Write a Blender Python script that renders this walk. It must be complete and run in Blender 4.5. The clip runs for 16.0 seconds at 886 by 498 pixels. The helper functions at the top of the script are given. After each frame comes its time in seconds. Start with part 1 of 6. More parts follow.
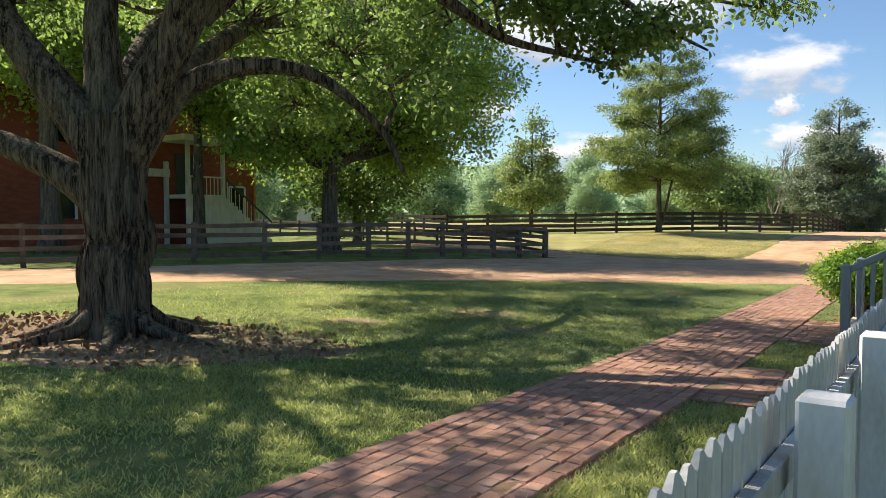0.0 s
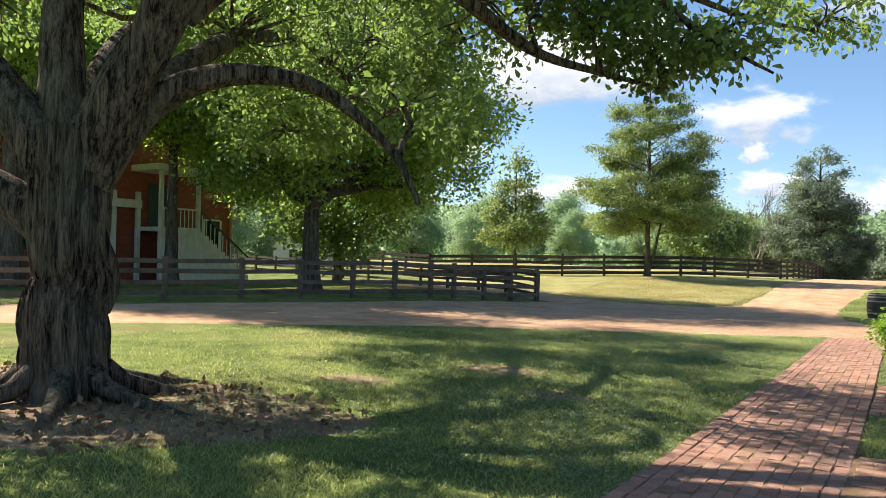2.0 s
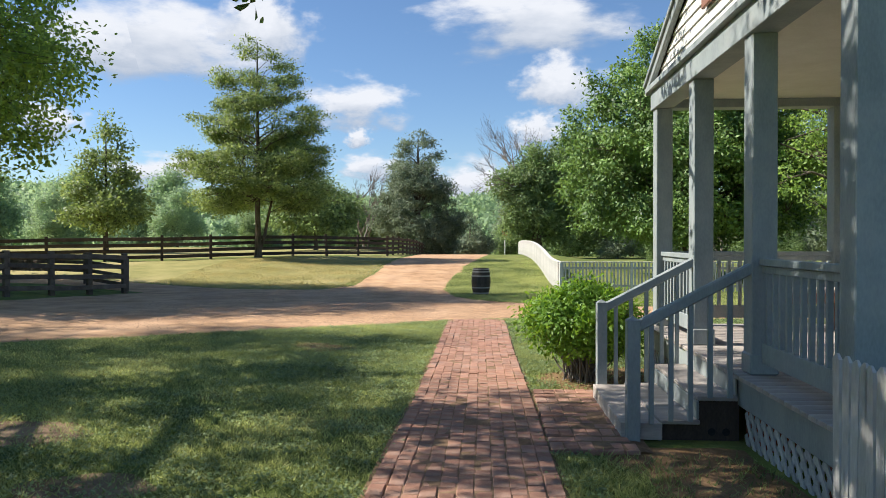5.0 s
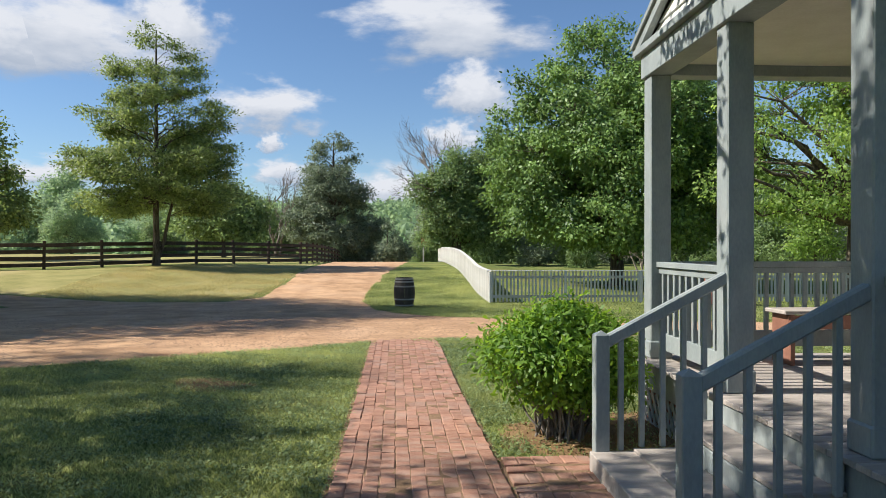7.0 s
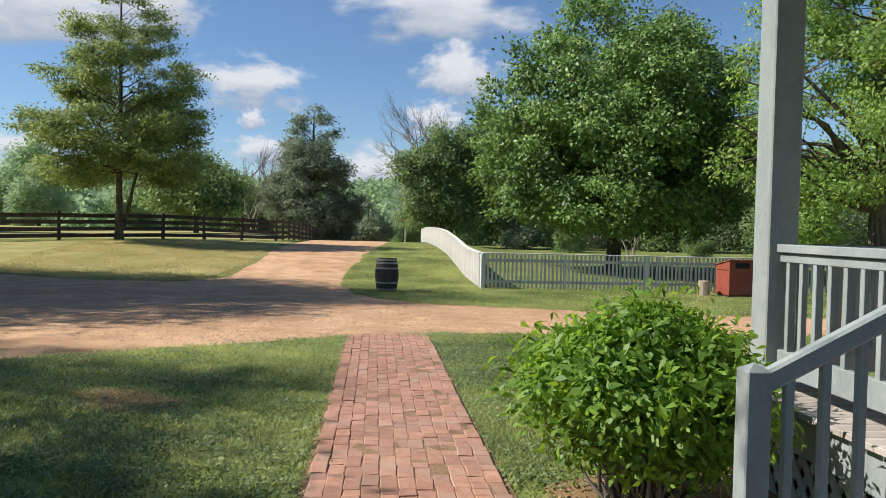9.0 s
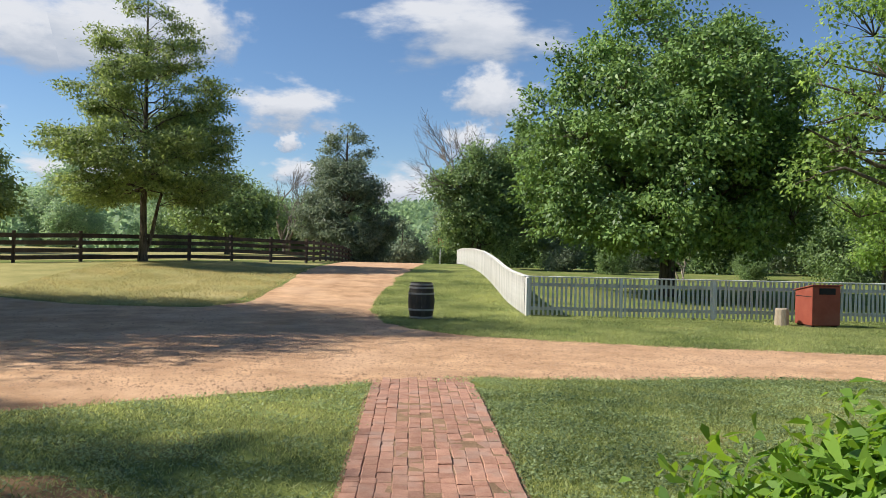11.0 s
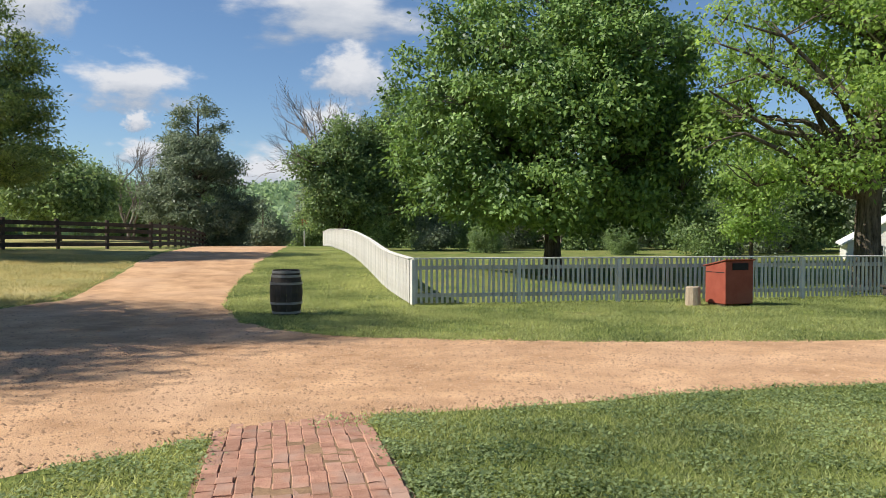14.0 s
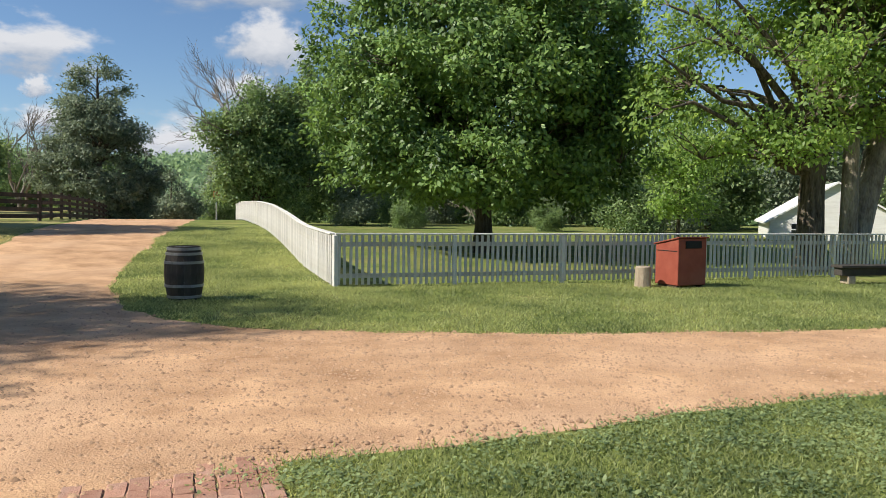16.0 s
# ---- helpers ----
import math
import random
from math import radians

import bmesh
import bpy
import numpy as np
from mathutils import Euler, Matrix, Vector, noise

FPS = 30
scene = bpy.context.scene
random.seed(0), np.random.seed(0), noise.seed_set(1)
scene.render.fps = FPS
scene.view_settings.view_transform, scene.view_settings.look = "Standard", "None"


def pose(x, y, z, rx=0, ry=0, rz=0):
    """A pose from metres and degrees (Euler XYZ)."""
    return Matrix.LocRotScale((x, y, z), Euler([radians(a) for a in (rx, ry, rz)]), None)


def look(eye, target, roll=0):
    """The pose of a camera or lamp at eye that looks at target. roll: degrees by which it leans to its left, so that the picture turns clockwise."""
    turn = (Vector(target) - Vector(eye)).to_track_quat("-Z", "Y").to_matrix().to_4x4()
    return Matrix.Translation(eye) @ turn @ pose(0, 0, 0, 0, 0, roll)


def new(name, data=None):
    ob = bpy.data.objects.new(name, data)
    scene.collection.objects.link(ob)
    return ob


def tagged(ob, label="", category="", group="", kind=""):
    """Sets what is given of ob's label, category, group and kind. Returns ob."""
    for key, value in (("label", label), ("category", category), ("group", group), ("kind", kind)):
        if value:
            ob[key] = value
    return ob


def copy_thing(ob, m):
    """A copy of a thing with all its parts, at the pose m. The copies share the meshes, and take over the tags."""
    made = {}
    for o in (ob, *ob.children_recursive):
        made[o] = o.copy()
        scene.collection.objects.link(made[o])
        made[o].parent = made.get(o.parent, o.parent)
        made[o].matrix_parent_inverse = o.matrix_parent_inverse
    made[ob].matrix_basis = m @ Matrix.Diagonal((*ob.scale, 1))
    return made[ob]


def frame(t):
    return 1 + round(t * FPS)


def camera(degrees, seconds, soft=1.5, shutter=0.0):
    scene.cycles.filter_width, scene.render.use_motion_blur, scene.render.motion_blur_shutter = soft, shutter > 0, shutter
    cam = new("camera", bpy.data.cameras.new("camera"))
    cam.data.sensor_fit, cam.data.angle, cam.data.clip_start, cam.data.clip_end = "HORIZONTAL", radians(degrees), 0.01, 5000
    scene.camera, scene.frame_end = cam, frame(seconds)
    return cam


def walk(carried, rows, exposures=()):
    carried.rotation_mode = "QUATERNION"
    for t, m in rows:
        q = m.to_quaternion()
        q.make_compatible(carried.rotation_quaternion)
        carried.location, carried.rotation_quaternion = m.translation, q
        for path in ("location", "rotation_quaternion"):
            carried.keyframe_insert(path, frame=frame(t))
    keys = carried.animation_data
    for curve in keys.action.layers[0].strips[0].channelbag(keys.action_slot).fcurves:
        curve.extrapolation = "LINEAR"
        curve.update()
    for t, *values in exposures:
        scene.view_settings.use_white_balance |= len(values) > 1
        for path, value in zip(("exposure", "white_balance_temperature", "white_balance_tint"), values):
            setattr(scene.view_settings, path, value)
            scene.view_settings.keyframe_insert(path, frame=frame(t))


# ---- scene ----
cam = camera(61.3, 16.0, soft=0.8)
PATH = [
    (0, (-0.156, 0.545, 1.159), (-1.288, 2.191, 1.073), 0.0),
    (0.5, (-0.515, 0.675, 1.168), (-1.681, 2.295, 1.044), 1.4),
    (1, (-0.876, 0.834, 1.176), (-2.007, 2.478, 1.046), 2.6),
    (1.5, (-1.224, 1.171, 1.197), (-2.364, 2.814, 1.175), 1.1),
    (2, (-1.469, 1.529, 1.184), (-2.546, 3.214, 1.202), 1.2),
    (2.5, (-1.72, 2.166, 1.204), (-2.515, 4.001, 1.221), 0.5),
    (3, (-1.899, 2.702, 1.241), (-2.434, 4.629, 1.253), 0.1),
    (3.5, (-2.059, 3.254, 1.242), (-2.323, 5.236, 1.263), 0.2),
    (3.7, (-2.069, 3.443, 1.228), (-2.271, 5.432, 1.252), -0.0),
    (5.8, (-2.456, 5.579, 1.179), (-2.504, 7.578, 1.131), 0.1),
    (6, (-2.427, 5.778, 1.148), (-2.412, 7.778, 1.104), 0.7),
    (6.5, (-2.535, 6.433, 1.2), (-2.427, 8.43, 1.197), 1.4),
    (7, (-2.594, 7.084, 1.196), (-2.493, 9.082, 1.189), 0.0),
    (7.5, (-2.612, 7.625, 1.179), (-2.513, 9.623, 1.159), 0.1),
    (8, (-2.605, 8.381, 1.145), (-2.464, 10.376, 1.115), 0.5),
    (8.5, (-2.619, 8.866, 1.137), (-2.444, 10.857, 1.079), 1.3),
    (9, (-2.677, 9.427, 1.107), (-2.523, 11.42, 1.051), 1.3),
    (9.5, (-2.64, 9.941, 1.104), (-2.562, 11.94, 1.079), 0.6),
    (9.7, (-2.648, 10.13, 1.132), (-2.607, 12.13, 1.121), 1.1),
    (11.8, (-2.702, 12.377, 1.06), (-2.578, 14.374, 1.061), 1.8),
    (12, (-2.723, 12.546, 1.081), (-2.546, 14.538, 1.065), 1.9),
    (12.5, (-2.732, 13.098, 1.065), (-2.337, 15.058, 1.014), 2.2),
    (13, (-2.677, 13.518, 1.06), (-2.163, 15.45, 1.013), 1.9),
    (13.5, (-2.698, 14.049, 1.024), (-2.238, 15.995, 0.985), 1.4),
    (14, (-2.689, 14.58, 1.024), (-2.269, 16.535, 0.976), 0.1),
    (14.5, (-2.667, 15.044, 1.016), (-2.26, 17.001, 0.961), 0.3),
    (15, (-2.667, 15.518, 0.997), (-2.255, 17.474, 0.923), 0.2),
    (15.5, (-2.546, 15.985, 0.976), (-2.083, 17.928, 0.878), -0.2),
    (16, (-2.437, 16.46, 0.958), (-1.809, 18.356, 0.846), 0.7),
]
walk(cam, [(t, look(eye, target, roll)) for t, eye, target, roll in PATH],
     [(0, 0.6, 6500, 10), (1.5, 0.8, 6450, 10), (2.5, 0.7, 6450, 10), (3.5, 0.45, 6300, 10), (6, 0.36, 6150, 10), (8, 0.16, 6150, 10), (9.5, 0.18, 6150, 10), (12.5, 0.19, 6250, 10), (16, 0.14, 6300, 10)])
# ---- light ----
SUN_AZ, SUN_EL = 272.0, 42.0      # compass degrees (0 = +y, 90 = +x), elevation
world = bpy.data.worlds.new("sky")
scene.world = world
world.use_nodes = True
_wn = world.node_tree.nodes
_sky = _wn.new("ShaderNodeTexSky")
_sky.sky_type = "NISHITA"
_sky.sun_disc = False
_sky.sun_elevation = radians(SUN_EL)
_sky.sun_rotation = radians(SUN_AZ)
_sky.air_density, _sky.dust_density, _sky.ozone_density = 1.0, 0.15, 5.0
world.node_tree.links.new(_sky.outputs[0], _wn["Background"].inputs[0])
_wn["Background"].inputs[1].default_value = 0.1
_sun = bpy.data.lights.new("sun", "SUN")
_sun.energy, _sun.angle, _sun.color = 6.0, radians(0.55), (1.0, 0.92, 0.79)
sun = new("sun", _sun)
_a, _e = radians(SUN_AZ), radians(SUN_EL)
SUN_DIR = Vector((math.sin(_a) * math.cos(_e), math.cos(_a) * math.cos(_e), math.sin(_e)))
sun.matrix_world = look(SUN_DIR * 60, (0, 0, 0))


# ---- materials ----
def rgba(c):
    return (c[0], c[1], c[2], 1.0)


def surface(name, dark, light, scale=6.0, fine=60.0, rough=0.8, bump=0.15, metal=0.0, stretch=(1, 1, 1), vary=0.0, island=0.0,
            stain=None, stain_amount=0.5, stain_scale=1.5, spec=0.3, span=(0.45, 1.0), depth=0.02):
    """Two noise scales mixed into a colour, a third for stains, and fine relief."""
    m = bpy.data.materials.new(name)
    m.use_nodes = True
    n, ln = m.node_tree.nodes, m.node_tree.links
    b = n["Principled BSDF"]
    tc = n.new("ShaderNodeTexCoord")
    mp = n.new("ShaderNodeMapping")
    mp.inputs["Scale"].default_value = stretch
    ln.new(tc.outputs["Object"], mp.inputs["Vector"])
    n1 = n.new("ShaderNodeTexNoise")
    n1.inputs["Scale"].default_value, n1.inputs["Detail"].default_value, n1.inputs["Roughness"].default_value = scale, 6.0, 0.65
    ln.new(mp.outputs[0], n1.inputs["Vector"])
    n2 = n.new("ShaderNodeTexNoise")
    n2.inputs["Scale"].default_value, n2.inputs["Detail"].default_value = fine, 3.0
    ln.new(mp.outputs[0], n2.inputs["Vector"])
    add = n.new("ShaderNodeMath")
    add.operation = "MULTIPLY_ADD"
    add.inputs[1].default_value = 0.45
    ln.new(n2.outputs["Fac"], add.inputs[0])
    ln.new(n1.outputs["Fac"], add.inputs[2])
    ramp = n.new("ShaderNodeMapRange")
    ramp.inputs["From Min"].default_value, ramp.inputs["From Max"].default_value = span
    ln.new(add.outputs[0], ramp.inputs["Value"])
    mix = n.new("ShaderNodeMix")
    mix.data_type = "RGBA"
    mix.inputs["A"].default_value, mix.inputs["B"].default_value = rgba(dark), rgba(light)
    ln.new(ramp.outputs[0], mix.inputs["Factor"])
    colour = mix.outputs["Result"]
    if stain:
        n3 = n.new("ShaderNodeTexNoise")
        n3.inputs["Scale"].default_value, n3.inputs["Detail"].default_value = stain_scale, 5.0
        ln.new(tc.outputs["Object"], n3.inputs["Vector"])
        r3 = n.new("ShaderNodeMapRange")
        r3.inputs["From Min"].default_value, r3.inputs["From Max"].default_value = 0.48, 0.68
        r3.inputs["To Max"].default_value = stain_amount
        ln.new(n3.outputs["Fac"], r3.inputs["Value"])
        mx = n.new("ShaderNodeMix")
        mx.data_type = "RGBA"
        mx.inputs["B"].default_value = rgba(stain)
        ln.new(r3.outputs[0], mx.inputs["Factor"])
        ln.new(colour, mx.inputs["A"])
        colour = mx.outputs["Result"]
    if vary or island:
        if vary:
            src = n.new("ShaderNodeObjectInfo").outputs["Random"]
        else:
            src = n.new("ShaderNodeNewGeometry").outputs["Random Per Island"]
        amount = vary or island
        rr = n.new("ShaderNodeMapRange")
        rr.inputs["To Min"].default_value, rr.inputs["To Max"].default_value = 1 - amount, 1 + amount
        ln.new(src, rr.inputs["Value"])
        hv = n.new("ShaderNodeHueSaturation")
        ln.new(rr.outputs[0], hv.inputs["Value"])
        ln.new(colour, hv.inputs["Color"])
        colour = hv.outputs[0]
    ln.new(colour, b.inputs["Base Color"])
    b.inputs["Roughness"].default_value, b.inputs["Metallic"].default_value = rough, metal
    b.inputs["Specular IOR Level"].default_value = spec
    if bump:
        bp = n.new("ShaderNodeBump")
        bp.inputs["Strength"].default_value, bp.inputs["Distance"].default_value = bump, depth
        ln.new(add.outputs[0], bp.inputs["Height"])
        ln.new(bp.outputs[0], b.inputs["Normal"])
    return m


def leaf_surface(name, dark, light, through_light=0.4, glow=1.9, hue=0.48):
    m = bpy.data.materials.new(name)
    m.use_nodes = True
    n, ln = m.node_tree.nodes, m.node_tree.links
    b = n["Principled BSDF"]
    g = n.new("ShaderNodeNewGeometry")
    tc = n.new("ShaderNodeTexCoord")
    nz = n.new("ShaderNodeTexNoise")
    nz.inputs["Scale"].default_value, nz.inputs["Detail"].default_value = 0.6, 2.0
    ln.new(tc.outputs["Object"], nz.inputs["Vector"])
    ad = n.new("ShaderNodeMath")
    ad.operation = "MULTIPLY_ADD"
    ad.inputs[1].default_value = 0.55
    ln.new(g.outputs["Random Per Island"], ad.inputs[0])
    ln.new(nz.outputs["Fac"], ad.inputs[2])
    rp = n.new("ShaderNodeMapRange")
    rp.inputs["From Min"].default_value, rp.inputs["From Max"].default_value = 0.35, 1.1
    ln.new(ad.outputs[0], rp.inputs["Value"])
    mix = n.new("ShaderNodeMix")
    mix.data_type = "RGBA"
    mix.inputs["A"].default_value, mix.inputs["B"].default_value = rgba(dark), rgba(light)
    ln.new(rp.outputs[0], mix.inputs["Factor"])
    ln.new(mix.outputs["Result"], b.inputs["Base Color"])
    b.inputs["Roughness"].default_value = 0.5
    b.inputs["Specular IOR Level"].default_value = 0.35
    tr = n.new("ShaderNodeBsdfTranslucent")
    hs = n.new("ShaderNodeHueSaturation")
    hs.inputs["Hue"].default_value, hs.inputs["Saturation"].default_value, hs.inputs["Value"].default_value = hue, 1.1, glow
    ln.new(mix.outputs["Result"], hs.inputs["Color"])
    ln.new(hs.outputs[0], tr.inputs["Color"])
    ms = n.new("ShaderNodeMixShader")
    ms.inputs[0].default_value = through_light
    ln.new(b.outputs[0], ms.inputs[1])
    ln.new(tr.outputs[0], ms.inputs[2])
    ln.new(ms.outputs[0], n["Material Output"].inputs["Surface"])
    return m


M_GRASS = surface("lawn_turf", (0.05, 0.075, 0.02), (0.26, 0.3, 0.085), 1.6, 34, 0.95, 0.8, stain=(0.3, 0.25, 0.11), stain_amount=0.5, stain_scale=0.6, spec=0.05)
M_MEADOW = surface("dry_meadow", (0.2, 0.2, 0.07), (0.44, 0.38, 0.16), 0.7, 20, 0.95, 0.5, stain=(0.5, 0.4, 0.2), stain_amount=0.6, stain_scale=0.25, spec=0.05)
M_BLADE = leaf_surface("grass_blade", (0.082, 0.122, 0.044), (0.42, 0.455, 0.185), 0.47)
M_CLOVER = leaf_surface("clover_leaf", (0.058, 0.098, 0.043), (0.355, 0.43, 0.195), 0.35)
M_DRYBLADE = leaf_surface("dry_grass_blade", (0.2, 0.21, 0.08), (0.5, 0.44, 0.2), 0.4)
M_ROAD = surface("sandy_gravel", (0.345, 0.2, 0.11), (0.71, 0.455, 0.27), 1.3, 70, 0.97, 1.0, stain=(0.6, 0.4, 0.26), stain_amount=0.6, stain_scale=0.45, spec=0.05, span=(0.5, 0.95))
M_PEBBLE = surface("pebble", (0.26, 0.16, 0.1), (0.56, 0.37, 0.235), 5, 40, 0.95, 0.2, island=0.2, spec=0.05)
M_SOIL = surface("bare_soil", (0.15, 0.09, 0.045), (0.34, 0.22, 0.12), 3, 50, 0.98, 0.7, spec=0.05)
M_MULCH = surface("leaf_litter", (0.16, 0.1, 0.065), (0.42, 0.3, 0.2), 2.2, 40, 0.98, 0.8, stain=(0.12, 0.13, 0.045), stain_amount=0.6, stain_scale=1.3, spec=0.05)
M_LITTER = surface("dry_leaf", (0.15, 0.09, 0.05), (0.38, 0.24, 0.13), 3, 20, 0.9, 0.1, island=0.4)
M_BRICK = surface("worn_brick", (0.3, 0.15, 0.105), (0.5, 0.29, 0.205), 9, 90, 0.92, 0.5, vary=0.15, stain=(0.36, 0.27, 0.22), stain_amount=0.55, stain_scale=4, spec=0.1)
M_BRICKS = surface("worn_brick_far", (0.3, 0.15, 0.105), (0.5, 0.29, 0.205), 9, 90, 0.92, 0.5, island=0.15, stain=(0.36, 0.27, 0.22), stain_amount=0.55, stain_scale=4, spec=0.1)
M_JOINT = surface("joint_soil", (0.16, 0.1, 0.065), (0.38, 0.25, 0.15), 6, 60, 0.98, 0.5, spec=0.05)
M_WHITE = surface("weathered_white_paint", (0.56, 0.54, 0.5), (0.83, 0.82, 0.79), 4, 60, 0.65, 0.12, stretch=(1, 1, 0.35), stain=(0.5, 0.42, 0.33), stain_amount=0.3, stain_scale=2.5)
M_PICKET = surface("picket_paint", (0.44, 0.42, 0.385), (0.72, 0.7, 0.655), 6, 60, 0.75, 0.25, stretch=(1, 1, 0.25), vary=0.14, stain=(0.36, 0.28, 0.2), stain_amount=0.45, stain_scale=3)
M_GREY = surface("grey_porch_paint", (0.22, 0.25, 0.252), (0.36, 0.395, 0.39), 3, 70, 0.55, 0.1, stretch=(1, 1, 0.4), stain=(0.42, 0.42, 0.4), stain_amount=0.3, stain_scale=4)
M_DECK = surface("worn_deck_board", (0.3, 0.26, 0.23), (0.55, 0.49, 0.44), 4, 60, 0.8, 0.3, stretch=(0.2, 2, 1), vary=0.14)
M_CREAM = surface("cream_ceiling_paint", (0.6, 0.55, 0.45), (0.74, 0.7, 0.6), 3, 50, 0.6, 0.05)
M_CLAP = surface("clapboard_paint", (0.6, 0.58, 0.54), (0.8, 0.79, 0.76), 3, 60, 0.6, 0.15, stretch=(0.4, 0.4, 3), vary=0.06)
M_SHINGLE = surface("dark_wood_shingle", (0.06, 0.055, 0.05), (0.2, 0.18, 0.16), 5, 50, 0.9, 0.5, island=0.4)
M_LATTICE = surface("lattice_paint", (0.34, 0.34, 0.33), (0.62, 0.61, 0.58), 8, 60, 0.7, 0.2, vary=0.15)
M_DARKWOOD = surface("old_dark_board", (0.032, 0.024, 0.019), (0.115, 0.082, 0.062), 3, 60, 0.85, 0.4, stretch=(1, 1, 0.5), vary=0.25)
M_GREYWOOD = surface("weathered_fence_board", (0.075, 0.056, 0.043), (0.22, 0.17, 0.13), 3, 60, 0.88, 0.4, vary=0.22)
M_BARK = surface("oak_bark", (0.018, 0.013, 0.01), (0.23, 0.175, 0.125), 5.5, 24, 0.95, 1.0, stretch=(3.0, 3.0, 0.2), stain=(0.22, 0.22, 0.15), stain_amount=0.35, stain_scale=1.2, spec=0.1, span=(0.6, 0.86), depth=0.06)
M_BARK2 = surface("tree_bark", (0.04, 0.032, 0.024), (0.2, 0.165, 0.125), 4, 25, 0.95, 0.9, stretch=(2.4, 2.4, 0.35), spec=0.1, span=(0.55, 0.9), depth=0.04)
M_PALEBARK = surface("pale_bark", (0.12, 0.095, 0.07), (0.42, 0.37, 0.29), 2, 15, 0.95, 0.9, stretch=(1.8, 1.8, 0.5), spec=0.1, span=(0.5, 0.9), depth=0.05)
M_TWIG = surface("dead_twig", (0.13, 0.11, 0.095), (0.3, 0.265, 0.23), 4, 25, 0.95, 0.4)
L_OAK = leaf_surface("oak_leaf", (0.068, 0.112, 0.036), (0.195, 0.27, 0.08), 0.58, 1.8, 0.49)
L_MAPLE = leaf_surface("maple_leaf", (0.036, 0.082, 0.024), (0.24, 0.37, 0.098), 0.21)
L_LOCUST = leaf_surface("feathery_leaf", (0.065, 0.11, 0.036), (0.27, 0.34, 0.11), 0.38)
L_CEDAR = leaf_surface("cedar_needle", (0.075, 0.105, 0.065), (0.24, 0.29, 0.175), 0.25)
L_YARD = leaf_surface("sunlit_leaf", (0.085, 0.15, 0.036), (0.3, 0.41, 0.092), 0.54)
L_LIGHT = leaf_surface("light_leaf", (0.075, 0.145, 0.04), (0.31, 0.44, 0.118), 0.5)
L_BUSH = leaf_surface("bush_leaf", (0.055, 0.13, 0.018), (0.24, 0.39, 0.06), 0.4)
L_FAR = leaf_surface("far_leaf", (0.065, 0.11, 0.048), (0.25, 0.345, 0.13), 0.36)
# distance haze is put into this colour: paler and bluer than nearer leaves
L_HAZED = leaf_surface("hazed_wood_leaf", (0.15, 0.23, 0.13), (0.3, 0.4, 0.21), 0.42)
M_RED = surface("barn_red_paint", (0.22, 0.048, 0.03), (0.34, 0.09, 0.055), 3, 60, 0.6, 0.12, stain=(0.22, 0.1, 0.07), stain_amount=0.4)
M_BLACK = surface("dark_void", (0.012, 0.012, 0.012), (0.03, 0.03, 0.03), 4, 40, 0.9, 0.1)
M_STAVE = surface("barrel_stave", (0.025, 0.02, 0.016), (0.09, 0.072, 0.055), 5, 50, 0.7, 0.4, stretch=(1, 1, 0.2), vary=0.2)
M_HOOP = surface("galvanised_hoop", (0.2, 0.2, 0.19), (0.42, 0.41, 0.39), 8, 60, 0.5, 0.1, metal=0.6)
M_STUMP = surface("pale_cut_log", (0.26, 0.2, 0.14), (0.48, 0.4, 0.3), 5, 40, 0.9, 0.4, stretch=(1, 1, 0.3))
M_HOUSEBRICK = surface("red_house_brick", (0.2, 0.052, 0.03), (0.36, 0.115, 0.07), 2, 14, 0.9, 0.3, stretch=(1, 1, 3))
M_BENCH = surface("blackened_board", (0.025, 0.022, 0.02), (0.08, 0.07, 0.06), 3, 60, 0.85, 0.4)
M_WHITEROOF = surface("whitewashed_roof", (0.66, 0.65, 0.62), (0.82, 0.81, 0.79), 2, 30, 0.7, 0.2)
M_ROOF = surface("grey_roof", (0.14, 0.13, 0.12), (0.3, 0.28, 0.26), 3, 30, 0.85, 0.3)
M_SIGN = surface("red_brown_sign", (0.2, 0.09, 0.06), (0.34, 0.17, 0.12), 6, 50, 0.6, 0.1)
M_FLAG = surface("orange_sign", (0.42, 0.14, 0.06), (0.6, 0.26, 0.1), 4, 30, 0.6, 0.05)
M_SHUTTER = surface("dark_green_shutter", (0.03, 0.05, 0.048), (0.06, 0.09, 0.085), 4, 50, 0.5, 0.1)
M_CAR = surface("silver_car_paint", (0.3, 0.31, 0.33), (0.4, 0.41, 0.43), 2, 20, 0.3, 0.0, metal=0.5)


def glass_surface():
    m = bpy.data.materials.new("window_glass")
    m.use_nodes = True
    b = m.node_tree.nodes["Principled BSDF"]
    b.inputs["Base Color"].default_value = (0.04, 0.05, 0.055, 1)
    b.inputs["Roughness"].default_value = 0.05
    b.inputs["Transmission Weight"].default_value = 0.6
    return m


M_GLASS = glass_surface()


# ---- building helpers ----
def mesh_from(name, verts, faces, material):
    me = bpy.data.meshes.new(name)
    me.from_pydata([tuple(v) for v in verts], [], [tuple(f) for f in faces])
    me.materials.append(material)
    me.update()
    return me


